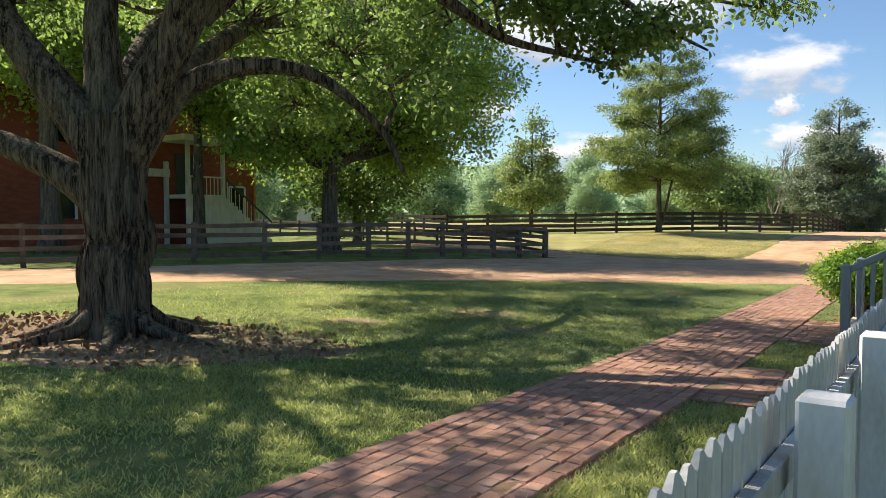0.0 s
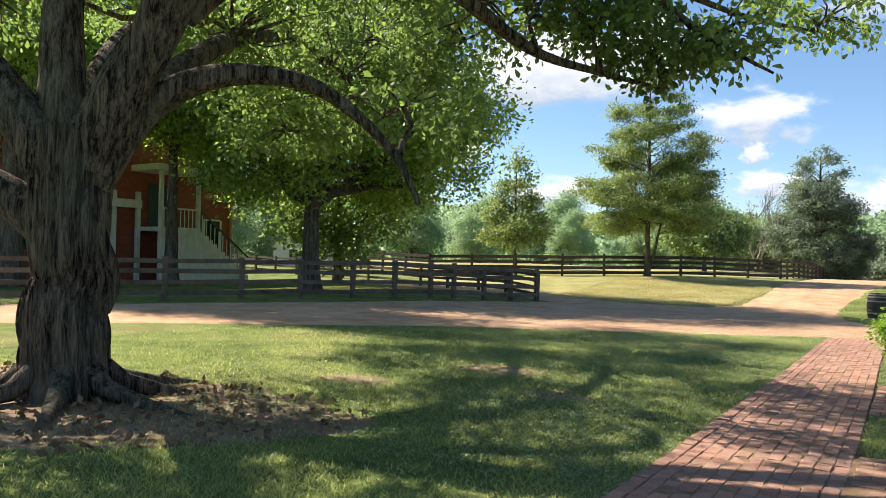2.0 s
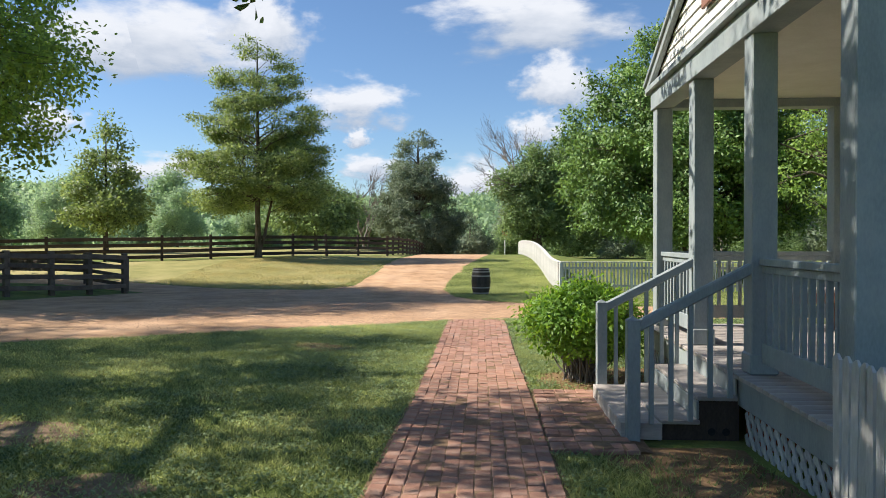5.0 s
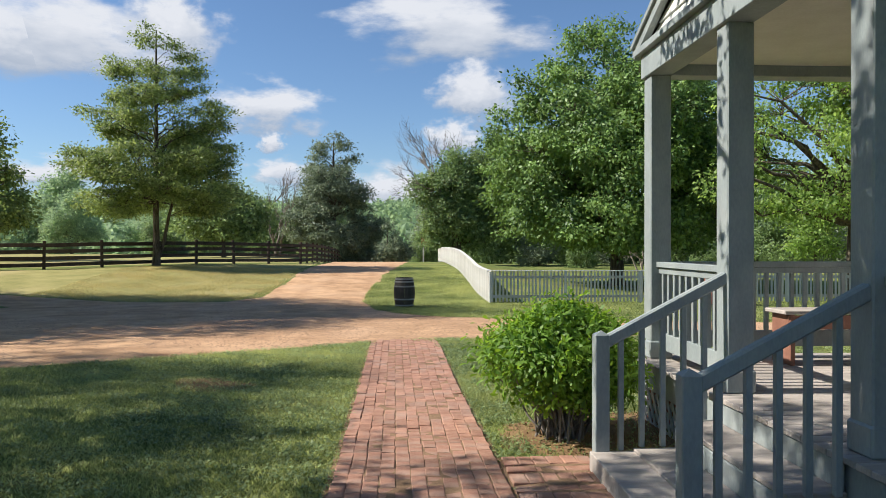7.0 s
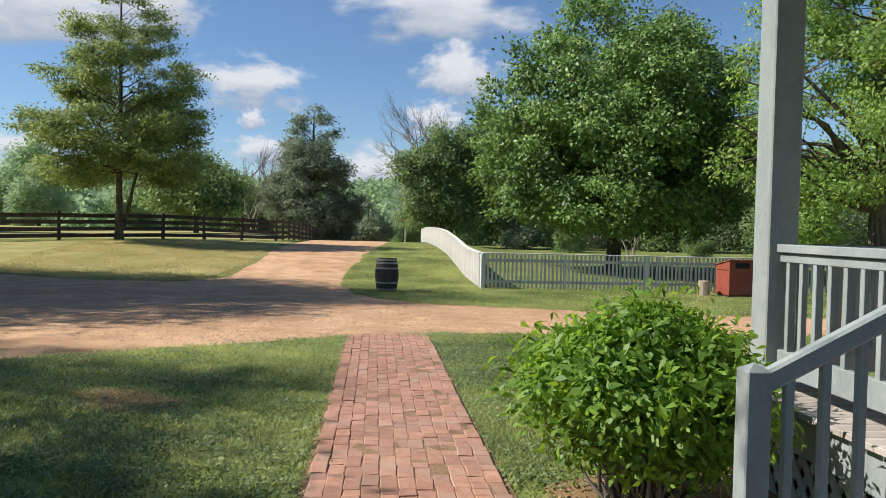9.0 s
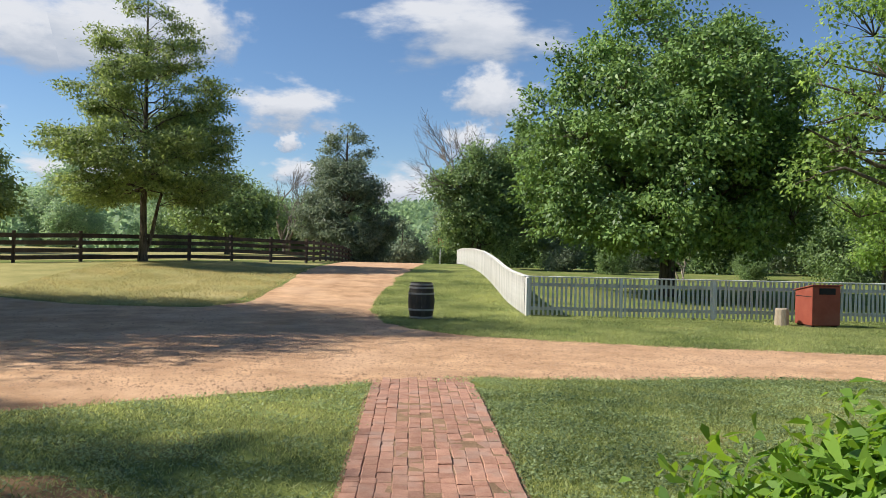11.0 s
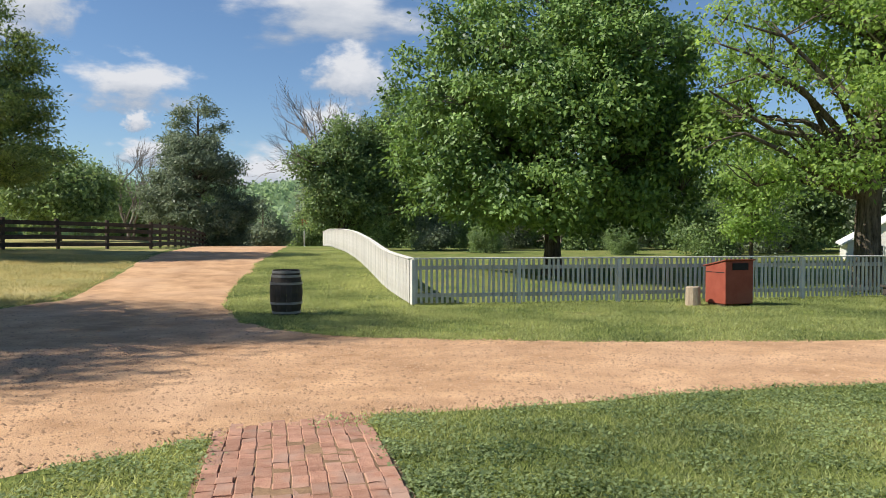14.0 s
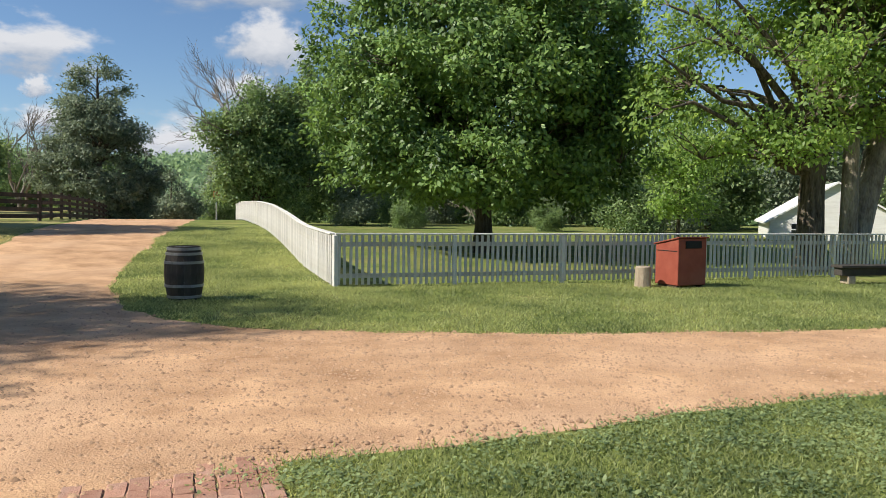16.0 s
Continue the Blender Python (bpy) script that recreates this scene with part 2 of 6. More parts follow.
def mesh_quads(name, v, f, material):
    """Fast mesh of same-sided faces from arrays."""
    k = f.shape[1]
    me = bpy.data.meshes.new(name)
    me.vertices.add(len(v))
    me.vertices.foreach_set("co", np.ascontiguousarray(v, dtype=np.float32).ravel())
    me.loops.add(f.size)
    me.loops.foreach_set("vertex_index", np.ascontiguousarray(f, dtype=np.int32).ravel())
    me.polygons.add(len(f))
    me.polygons.foreach_set("loop_start", np.arange(0, f.size, k, dtype=np.int32))
    me.polygons.foreach_set("loop_total", np.full(len(f), k, dtype=np.int32))
    me.materials.append(material)
    me.update(calc_edges=True)
    return me


def smooth(me):
    me.polygons.foreach_set("use_smooth", [True] * len(me.polygons))
    return me


def thing(name, at=(0, 0, 0), rz=0.0, label="", category="", group="", kind=""):
    ob = new(name)
    ob.matrix_basis = pose(*at, 0, 0, rz)
    return tagged(ob, label, category, group, kind)


def part(name, me, parent, m=None, label=""):
    ob = new(name, me)
    ob.parent = parent
    if m is not None:
        ob.matrix_basis = m
    return tagged(ob, label)


def box_mesh(name, sx, sy, sz, material, bevel=0.006, centre=(0, 0, 0), taper=1.0):
    """A box with softened edges; its base lies at centre's z."""
    bm = bmesh.new()
    bmesh.ops.create_cube(bm, size=1)
    for v in bm.verts:
        k = taper if v.co.z > 0 else 1.0
        v.co = Vector((v.co.x * sx * k, v.co.y * sy * k, (v.co.z + 0.5) * sz))
    if bevel:
        bmesh.ops.bevel(bm, geom=bm.edges[:], offset=bevel, segments=1, affect="EDGES")
    bmesh.ops.translate(bm, verts=bm.verts[:], vec=centre)
    me = bpy.data.meshes.new(name)
    bm.to_mesh(me)
    bm.free()
    me.materials.append(material)
    return me


def beam_mesh(name, a, b, w, h, material, bevel=0.004):
    """A square timber from a to b (w across, h upright)."""
    a, b = Vector(a), Vector(b)
    d = (b - a).normalized()
    side = d.cross(Vector((0, 0, 1)))
    side = Vector((1, 0, 0)) if side.length < 1e-4 else side.normalized()
    up = side.cross(d).normalized()
    bm = bmesh.new()
    vs = []
    for p in (a, b):
        for s, u in ((-1, -1), (1, -1), (1, 1), (-1, 1)):
            vs.append(bm.verts.new(p + side * (s * w / 2) + up * (u * h / 2)))
    for f in ((0, 1, 2, 3), (7, 6, 5, 4), (0, 4, 5, 1), (1, 5, 6, 2), (2, 6, 7, 3), (3, 7, 4, 0)):
        bm.faces.new([vs[i] for i in f])
    bmesh.ops.recalc_face_normals(bm, faces=bm.faces[:])
    if bevel:
        bmesh.ops.bevel(bm, geom=bm.edges[:], offset=bevel, segments=1, affect="EDGES")
    me = bpy.data.meshes.new(name)
    bm.to_mesh(me)
    bm.free()
    me.materials.append(material)
    return me


def lathe_mesh(name, rings, material, n=20, groove=0.0):
    v, f = [], []
    for r, z in rings:
        for i in range(n):
            rr = r * (1 - (groove if i % 2 else 0))
            v.append((rr * math.cos(2 * math.pi * i / n), rr * math.sin(2 * math.pi * i / n), z))
    for k in range(len(rings) - 1):
        for i in range(n):
            j = (i + 1) % n
            f.append((k * n + i, k * n + j, k * n + n + j, k * n + n + i))
    f.append(tuple(range(n))[::-1])
    f.append(tuple((len(rings) - 1) * n + i for i in range(n)))
    return mesh_from(name, v, f, material)


# ---- the lie of the land ----
_GY = [-300, -20, 0, 6, 12, 20, 26, 30, 34.5, 39, 43.4, 49, 60, 70, 95, 160, 260]
_GZ = [-0.3, -0.2, -0.25, -0.31, -0.385, -0.48, -0.58, -0.62, -0.56, -0.25, -0.03, 0.08, 0.1, -0.15, -1.5, -6.0, -8.0]
_EY = [-300, 30, 80, 160, 260]
_EZ = [-0.62, -0.62, -0.5, -3.5, -6.0]


def sstep(a, b, x):
    t = np.clip((x - a) / (b - a), 0, 1)
    return t * t * (3 - 2 * t)


def ground_z(x, y):
    x, y = np.asarray(x, float), np.asarray(y, float)
    z = (np.interp(y - 1, _GY, _GZ) + 2 * np.interp(y, _GY, _GZ) + np.interp(y + 1, _GY, _GZ)) / 4
    east = sstep(1.5, 7, x) * sstep(30, 34, y)
    z = z * (1 - east) + np.interp(y, _EY, _EZ) * east
    west = sstep(8, 15, -x)
    z = z + west * 0.16 * sstep(36, 44, y) * (1 - sstep(60, 80, y))
    level = sstep(9, 12, -x) * sstep(50, 60, y) * (1 - sstep(100, 170, y))
    z = z * (1 - level) + 0.24 * level
    yard = sstep(14, 18, -x) * (1 - sstep(30, 37, y))
    z = z * (1 - yard) + (-0.36) * yard
    r = np.hypot(x, y - 10)
    ang = np.arctan2(x, y)
    ridge = 27 + 7 * np.sin(ang * 2.1 + 4.4) + 3 * np.sin(ang * 7 + 1) + 1.5 * np.sin(ang * 17)
    hill = sstep(170, 560, r)
    return z * (1 - hill) + hill * ridge


def gz(x, y):
    return float(ground_z(x, y))


def inside(poly, x, y):
    """Which of the points lie inside the outline."""
    x, y = np.asarray(x, float), np.asarray(y, float)
    c = np.zeros(x.shape, bool)
    j = len(poly) - 1
    for i in range(len(poly)):
        (xi, yi), (xj, yj) = poly[i], poly[j]
        hit = (yi > y) != (yj > y)
        c ^= hit & (x < (xj - xi) * (y - yi) / ((yj - yi) or 1e-9) + xi)
        j = i
    return c


def rough_outline(poly, step=0.35, wobble=0.1, freq=0.9):
    out = []
    for (x0, y0), (x1, y1) in zip(poly, poly[1:] + poly[:1]):
        n = max(1, int(math.hypot(x1 - x0, y1 - y0) / step))
        for i in range(n):
            x, y = x0 + (x1 - x0) * i / n, y0 + (y1 - y0) * i / n
            a = noise.noise((x * freq, y * freq, 1.3)) + 0.5 * noise.noise((x * freq * 3, y * freq * 3, 5.1))
            b = noise.noise((x * freq, y * freq, 7.7)) + 0.5 * noise.noise((x * freq * 3, y * freq * 3, 9.4))
            out.append((x + a * wobble, y + b * wobble))
    return out


def drape(name, outline, step, lift, material, edge_drop=0.0):
    """A sheet over the land inside an outline."""
    from mathutils.geometry import delaunay_2d_cdt
    xs, ys = [p[0] for p in outline], [p[1] for p in outline]
    gx, gy = np.meshgrid(np.arange(min(xs), max(xs), step), np.arange(min(ys), max(ys), step))
    k = inside(outline, gx.ravel(), gy.ravel())
    pts = [Vector(p) for p in outline] + [Vector(p) for p in zip(gx.ravel()[k], gy.ravel()[k])]
    n = len(outline)
    v, _, f, origin, *_ = delaunay_2d_cdt(pts, [], [list(range(n))], 1, 1e-4)
    x, y = np.array([p.x for p in v]), np.array([p.y for p in v])
    z = ground_z(x, y) + lift - edge_drop * np.array([1.0 if any(i < n for i in o) else 0.0 for o in origin])
    return smooth(mesh_from(name, np.stack([x, y, z], 1), f, material))


# ---- ground, road, soil ----
def axis(lo, hi, step, far, grow=1.22):
    a = list(np.arange(lo, hi + 1e-6, step))
    s = step
    left, right = [], []
    p = lo
    while p > -far:
        s *= grow
        p -= s
        left.append(p)
    s, p = step, hi
    while p < far:
        s *= grow
        p += s
        right.append(p)
    return np.array(left[::-1] + a + right)


_xs, _ys = axis(-30, 16, 0.5, 2600, 1.1), axis(-4, 72, 0.5, 2600, 1.1)
_X, _Y = np.meshgrid(_xs, _ys)
_V = np.stack([_X.ravel(), _Y.ravel(), ground_z(_X.ravel(), _Y.ravel())], 1)
_nx = len(_xs)
_I = (np.arange(len(_ys) - 1)[:, None] * _nx + np.arange(_nx - 1)[None]).ravel()
_F = np.stack([_I, _I + 1, _I + _nx + 1, _I + _nx], 1)
tagged(new("ground", smooth(mesh_quads("ground", _V, _F, M_GRASS))), "mown green lawn and fields with dry patches", "ground", kind="structure")

ROAD = [(-60, -34), (-40, -9), (-27, 3.2), (-17.6, 8.9), (-14.5, 12.2), (-11, 15.7), (-6.5, 18.3), (-3.3, 20.1), (-1.9, 20.6), (0.4, 20.85), (2.8, 20.95), (16, 21.2), (60, 22),
        (60, 25.2), (14, 23.6), (5.4, 23.9), (1.7, 24.6), (-0.4, 25.2), (-1.9, 26.1), (-2.8, 27.1), (-3.35, 28.3), (-3.8, 30.7), (-4.0, 33.5), (-3.8, 37.5), (-3.1, 45.7), (-2.3, 62), (-2.0, 110),
        (-6.2, 110), (-7.6, 71), (-7.8, 49), (-7.5, 37.6), (-7.7, 33), (-8.6, 31.4), (-11.5, 31.6), (-15, 33.4), (-26, 38), (-29, 36), (-17, 30.2), (-14.3, 29.9), (-16.1, 24.3), (-17.3, 19.6), (-19.6, 15.9), (-23.9, 9.4), (-42, -16), (-62, -40)]
ROAD = rough_outline(ROAD, 0.4, 0.16)
tagged(new("road", drape("road", ROAD, 0.6, 0.011, M_ROAD, 0.0125)), "orange sandy gravel road with soft grassy edges", "road", kind="structure")
WALK_L = [(-2, -3.02), (4, -3.1), (8, -3.08), (12.3, -3.08), (16, -3.12), (20.5, -3.2)]
WALK_R = [(-2, -1.86), (4, -1.89), (8, -1.87), (12.3, -1.93), (16, -2.0), (20.8, -2.02)]


def edge(table, y):
    return float(np.interp(y, [p[0] for p in table], [p[1] for p in table]))


MEADOW = rough_outline([(-8.4, 31.7), (-11.5, 31.9), (-15, 33.7), (-26, 38.3), (-30, 41), (-19.6, 43.1), (-15.7, 46.7), (-9.4, 54.3), (-8.3, 60), (-8.0, 49), (-7.8, 38)], 0.5, 0.2)
tagged(new("meadow", drape("meadow", MEADOW, 0.8, 0.01, M_MEADOW, 0.011)), "dry yellowish grass before the pasture fence", "grass", kind="structure")
FIELD = rough_outline([(-9.6, 56), (-16, 48.5), (-20, 45), (-30, 43), (-60, 48), (-90, 60), (-80, 104), (-30, 106), (-10.5, 98)], 1.0, 0.4)
tagged(new("field", drape("field", FIELD, 2.0, 0.03, M_MEADOW, 0.03)), "dry hay field behind the pasture fence", "field", kind="structure")
SOIL = rough_outline([(-1.9, 12.8), (-1.2, 12.65), (-0.4, 12.6), (-0.3, 14.3), (-1.0, 14.2), (-1.75, 13.8)], 0.2, 0.1, 2)
tagged(new("soil", drape("soil", SOIL, 0.3, 0.01, M_SOIL, 0.011)), "bare brown soil under the bush", "soil", kind="structure")
SOIL2 = rough_outline([(-1.3, 8.6), (-0.45, 8.45), (-0.42, 10.55), (-1.15, 10.45), (-1.7, 10.2), (-1.3, 9.6)], 0.2, 0.12, 2)
tagged(new("soil", drape("soil", SOIL2, 0.3, 0.01, M_SOIL, 0.011)), "bare earth along the lattice skirt", "soil", kind="structure")
RUT = rough_outline([(-5.2, 15.7), (-4.6, 15.4), (-4.2, 15.9), (-4.9, 16.5), (-5.5, 16.4)], 0.15, 0.14, 2)
tagged(new("soil", drape("soil", RUT, 0.2, 0.01, M_SOIL, 0.011)), "small bare patch worn into the lawn", "soil", kind="structure")
DRY = []
for _x, _y, _r in ((-6.3, 10.6, 0.5), (-4.9, 9.3, 0.32), (-7.2, 8.6, 0.38), (1.35, 17.3, 0.3), (2.6, 17.0, 0.35), (-0.2, 17.7, 0.2)):
    DRY.append(rough_outline([(_x + 1.5 * _r * math.cos(a * 0.785), _y + _r * math.sin(a * 0.785)) for a in range(8)], 0.15, 0.28 * _r, 2.5))
    tagged(new("dry_patch", drape("dry_patch", DRY[-1], 0.2, 0.01, M_MULCH, 0.011)), "dry worn patch in the lawn", "grass", kind="structure")
MULCH = rough_outline([(-11.6, 4.2), (-10.0, 3.1), (-8.2, 3.6), (-6.6, 4.8), (-5.6, 6.4), (-6.4, 7.4), (-8.0, 7.3), (-10.4, 6.9), (-11.8, 5.6)], 0.2, 0.55, 0.9)
tagged(new("mulch", drape("mulch", MULCH, 0.35, 0.008, M_MULCH, 0.009)), "brown leaf litter and bare earth round the oak", "soil", kind="structure")


# ---- trees ----
def finer(pts, radii, k):
    """A smooth curve through the points, k steps for each."""
    out, rr = [], []
    n = len(pts)
    for i in range(n - 1):
        p0, p1, p2, p3 = pts[max(i - 1, 0)], pts[i], pts[i + 1], pts[min(i + 2, n - 1)]
        for j in range(k):
            t = j / k
            out.append(0.5 * (2 * p1 + (p2 - p0) * t + (2 * p0 - 5 * p1 + 4 * p2 - p3) * t * t + (3 * p1 - p0 - 3 * p2 + p3) * t ** 3))
            rr.append(radii[i] + (radii[i + 1] - radii[i]) * t)
    return out + [pts[-1]], rr + [radii[-1]]


class Wood:
    """Collects tapered limbs into one mesh."""

    def __init__(self):
        self.v, self.f = [], []

    def limb(self, pts, radii, sides=7, rough=0.0, seed=0.0, relief=0.0):
        pts = [Vector(p) for p in pts]
        if relief:
            pts, radii = finer(pts, radii, 6)
        base = len(self.v)
        n = len(pts)
        for i, p in enumerate(pts):
            d = (pts[min(i + 1, n - 1)] - pts[max(i - 1, 0)]).normalized()
            a = d.orthogonal().normalized() if abs(d.z) < 0.95 else Vector((1, 0, 0))
            a = (a - d * a.dot(d)).normalized()
            if i and (a.dot(last) < 0.9):
                a = (last - d * last.dot(d)).normalized()
            last = a
            b = d.cross(a)
            for k in range(sides):
                t = 2 * math.pi * k / sides
                r = radii[i]
                if rough:
                    r *= 1 + rough * noise.noise((math.cos(t) * 2.2 + seed, math.sin(t) * 2.2, i * 0.35)) + rough * 0.35 * (-1) ** k
                if relief:
                    f = 3.0 + radii[i] * 10
                    q = abs(noise.noise((math.cos(t) * f + seed, math.sin(t) * f, i * 0.05))) + 0.5 * abs(noise.noise((math.cos(t) * f * 2.1, math.sin(t) * f * 2.1 + seed, i * 0.13)))
                    r += relief * (q * 2.2 - 0.5)
                self.v.append(p + (a * math.cos(t) + b * math.sin(t)) * r)
        for i in range(n - 1):
            for k in range(sides):
                j = (k + 1) % sides
                self.f.append((base + i * sides + k, base + i * sides + j, base + (i + 1) * sides + j, base + (i + 1) * sides + k))

    def mesh(self, name, material):
        return smooth(mesh_from(name, self.v, self.f, material))


def bend(a, b, sag, rng, n=6, wob=0.06):
    a, b = Vector(a), Vector(b)
    L = (b - a).length
    out = []
    for i in range(n + 1):
        t = i / n
        p = a.lerp(b, t) + Vector((0, 0, sag * L * math.sin(math.pi * t)))
        if 0 < i < n:
            p += Vector(rng.normal(0, wob * L * 0.5, 3))
        out.append(p)
    return out


def taper(r0, r1, n):
    return [r0 + (r1 - r0) * (i / (n - 1)) ** 0.8 for i in range(n)]


def leaf_cards(name, centres, per, spread, length, rng, material, flat=0.7, droop=0.2, width=0.55, lobed=False):
    c = np.repeat(np.asarray(centres, float), per, axis=0)
    n = len(c)
    off = rng.normal(0, 1, (n, 3)) * spread * np.array([1, 1, flat])
    p = c + off
    a = rng.normal(0, 1, (n, 3)) + off / max(spread, 1e-6) * 0.6
    a[:, 2] -= droop * 2
    a /= np.linalg.norm(a, axis=1, keepdims=True)
    out = c - c.mean(0)
    out /= np.linalg.norm(out, axis=1, keepdims=True) + 1e-6
    up = rng.normal(0, 0.36, (n, 3)) + np.array([0, 0, 0.4]) + out * 0.5 + off / max(spread, 1e-6) * 0.5
    s = np.cross(a, up)
    s /= np.linalg.norm(s, axis=1, keepdims=True) + 1e-9
    up = np.cross(s, a)
    L = (length * rng.uniform(0.65, 1.3, n))[:, None]
    W = L * width * 0.5
    fold = up * W * 0.25
    if lobed:
        v = np.stack([p, p + a * L * 0.3 + s * W * 0.6 + fold, p + a * L * 0.7 + s * W + fold, p + a * L - up * L * 0.12, p + a * L * 0.7 - s * W + fold, p + a * L * 0.3 - s * W * 0.6 + fold], 1).reshape(-1, 3)
        return mesh_quads(name, v, np.arange(n * 6).reshape(n, 6), material)
    v = np.stack([p, p + a * L * 0.45 + s * W + fold, p + a * L, p + a * L * 0.45 - s * W + fold], 1).reshape(-1, 3)
    return mesh_quads(name, v, np.arange(n * 4).reshape(n, 4), material)


def lobes_from(profile, count, rng, squash=0.75, size=(0.3, 0.48)):
    """Rounded masses of a crown from its outline (height, radius)."""
    zs, rs = np.array([p[0] for p in profile]), np.array([p[1] for p in profile])
    out = []
    w = np.interp(np.linspace(zs[0], zs[-1], 200), zs, rs)
    zz = rng.choice(np.linspace(zs[0], zs[-1], 200), count, p=w / w.sum())
    for i, z in enumerate(zz):
        R = np.interp(z, zs, rs)
        t = i * 2.39996 + rng.uniform(-0.4, 0.4)
        rad = max(0.5, R * rng.uniform(*size))
        d = max(0.0, R - rad) * rng.uniform(0.75, 1.08)
        out.append((d * math.cos(t), d * math.sin(t), z, rad, rad, rad * squash))
    return out


def crown_points(lobes, count, rng, gap=0.25, freq=0.7, shell=0.5):
    vol = np.array([l[3] * l[4] for l in lobes])
    k = rng.choice(len(lobes), count * 2, p=vol / vol.sum())
    L = np.array(lobes)[k]
    d = rng.normal(0, 1, (len(k), 3))
    d /= np.linalg.norm(d, axis=1, keepdims=True)
    p = L[:, :3] + d * L[:, 3:6] * rng.uniform(shell, 1.05, (len(k), 1))
    keep = [i for i, q in enumerate(p) if noise.noise(Vector(q) * freq) > gap - 0.5]
    return p[keep[:count]]


def build_tree(name, at, trunk_r, trunk_h, lobes, clumps, per, spread, length, seed, bark, leaf, label, category="tree", lean=(0, 0),
               gap=0.25, flat=0.7, droop=0.2, limbs=(), sides=9, twigs=True, fork=0.75, group="", shell=0.5, width=0.55, flare=1.5, own_limbs=False, relief=0.0, lobed=False, freq=0.7):
    rng = np.random.default_rng(seed)
    t = thing(name, (at[0], at[1], at[2] if len(at) > 2 else gz(at[0], at[1]) - 0.05), 0, label, category, group)
    w = Wood()
    top = Vector((lean[0], lean[1], trunk_h))
    n = 9
    tp = [Vector((lean[0] * (i / n) ** 1.3, lean[1] * (i / n) ** 1.3, trunk_h * i / n)) + Vector((*rng.normal(0, 0.03 * trunk_r * min(i, 2), 2), 0)) for i in range(n + 1)]
    tr = [trunk_r * (1 - fork * (i / n) ** 1.2) * (1 + (flare - 1) * max(0, 1 - i * 1.1)) for i in range(n + 1)]
    tp.insert(1, tp[0].lerp(tp[1], 0.35))
    tr.insert(1, (trunk_r + tr[0]) * 0.47)
    w.limb(tp, tr, 96 if relief else sides + 4, 0.0 if relief else 0.1, seed, relief)
    nodes = []
    for pts, r0, r1 in limbs:
        w.limb(pts, taper(r0, r1, len(pts)), 48 if relief else sides, 0.0 if relief else 0.08, seed + 1, min(relief, r1 * 0.35))
        nodes += [(Vector(p), r0 + (r1 - r0) * i / len(pts)) for i, p in enumerate(pts)][1:]
    own = len(nodes)
    for l in lobes:
        c = Vector(l[:3])
        h = min(max(c.z - math.hypot(c.x, c.y) * rng.uniform(0.35, 0.8), trunk_h * 0.28), trunk_h)
        f = h / trunk_h
        start = Vector((lean[0] * f ** 1.3, lean[1] * f ** 1.3, h))
        r0 = trunk_r * (1 - fork * f ** 1.2) * 0.42
        if own_limbs:
            start = min((p for p, _ in nodes[:own]), key=lambda p: (p - c).length + (2.0 if p.z > c.z + 0.5 else 0.0))
            r0 = 0.06
        pts = bend(start, c, 0.05, rng, 5)
        w.limb(pts, taper(r0, r0 * 0.2, len(pts)), 6)
        nodes += [(p, r0 * (1 - i / 6)) for i, p in enumerate(pts)][2:]
    c = crown_points(lobes, clumps, rng, gap, freq, shell)
    if twigs and nodes:
        N = np.array([tuple(p) for p, _ in nodes])
        for q in c[:: 1 if len(c) < 900 else 2]:
            j = int(np.argmin(((N - q) ** 2).sum(1) + np.where(N[:, 2] > q[2] + 0.3, 4.0, 0)))
            pts = bend(N[j], q, 0.03, rng, 3, 0.1)
            w.limb(pts, taper(min(0.022, 0.02 + trunk_r * 0.02), 0.006, 4), 4)
    part("trunk", w.mesh("trunk", bark), t)
    if per:
        part("crown", leaf_cards("crown", c, per, spread, length, rng, leaf, flat, droop, width, lobed), t, label="leafy green crown with gaps")
    return t


# ---- the oak by the lawn ----
OAK = (-8.68, 5.85)
_R, _FW = Vector((0.823, 0.568, 0)), Vector((-0.568, 0.823, 0))


def rz_pts(*rows):
    """Points given as across, up and away from the trunk."""
    return [_R * a + _FW * c + Vector((0, 0, z)) for a, z, c in rows]


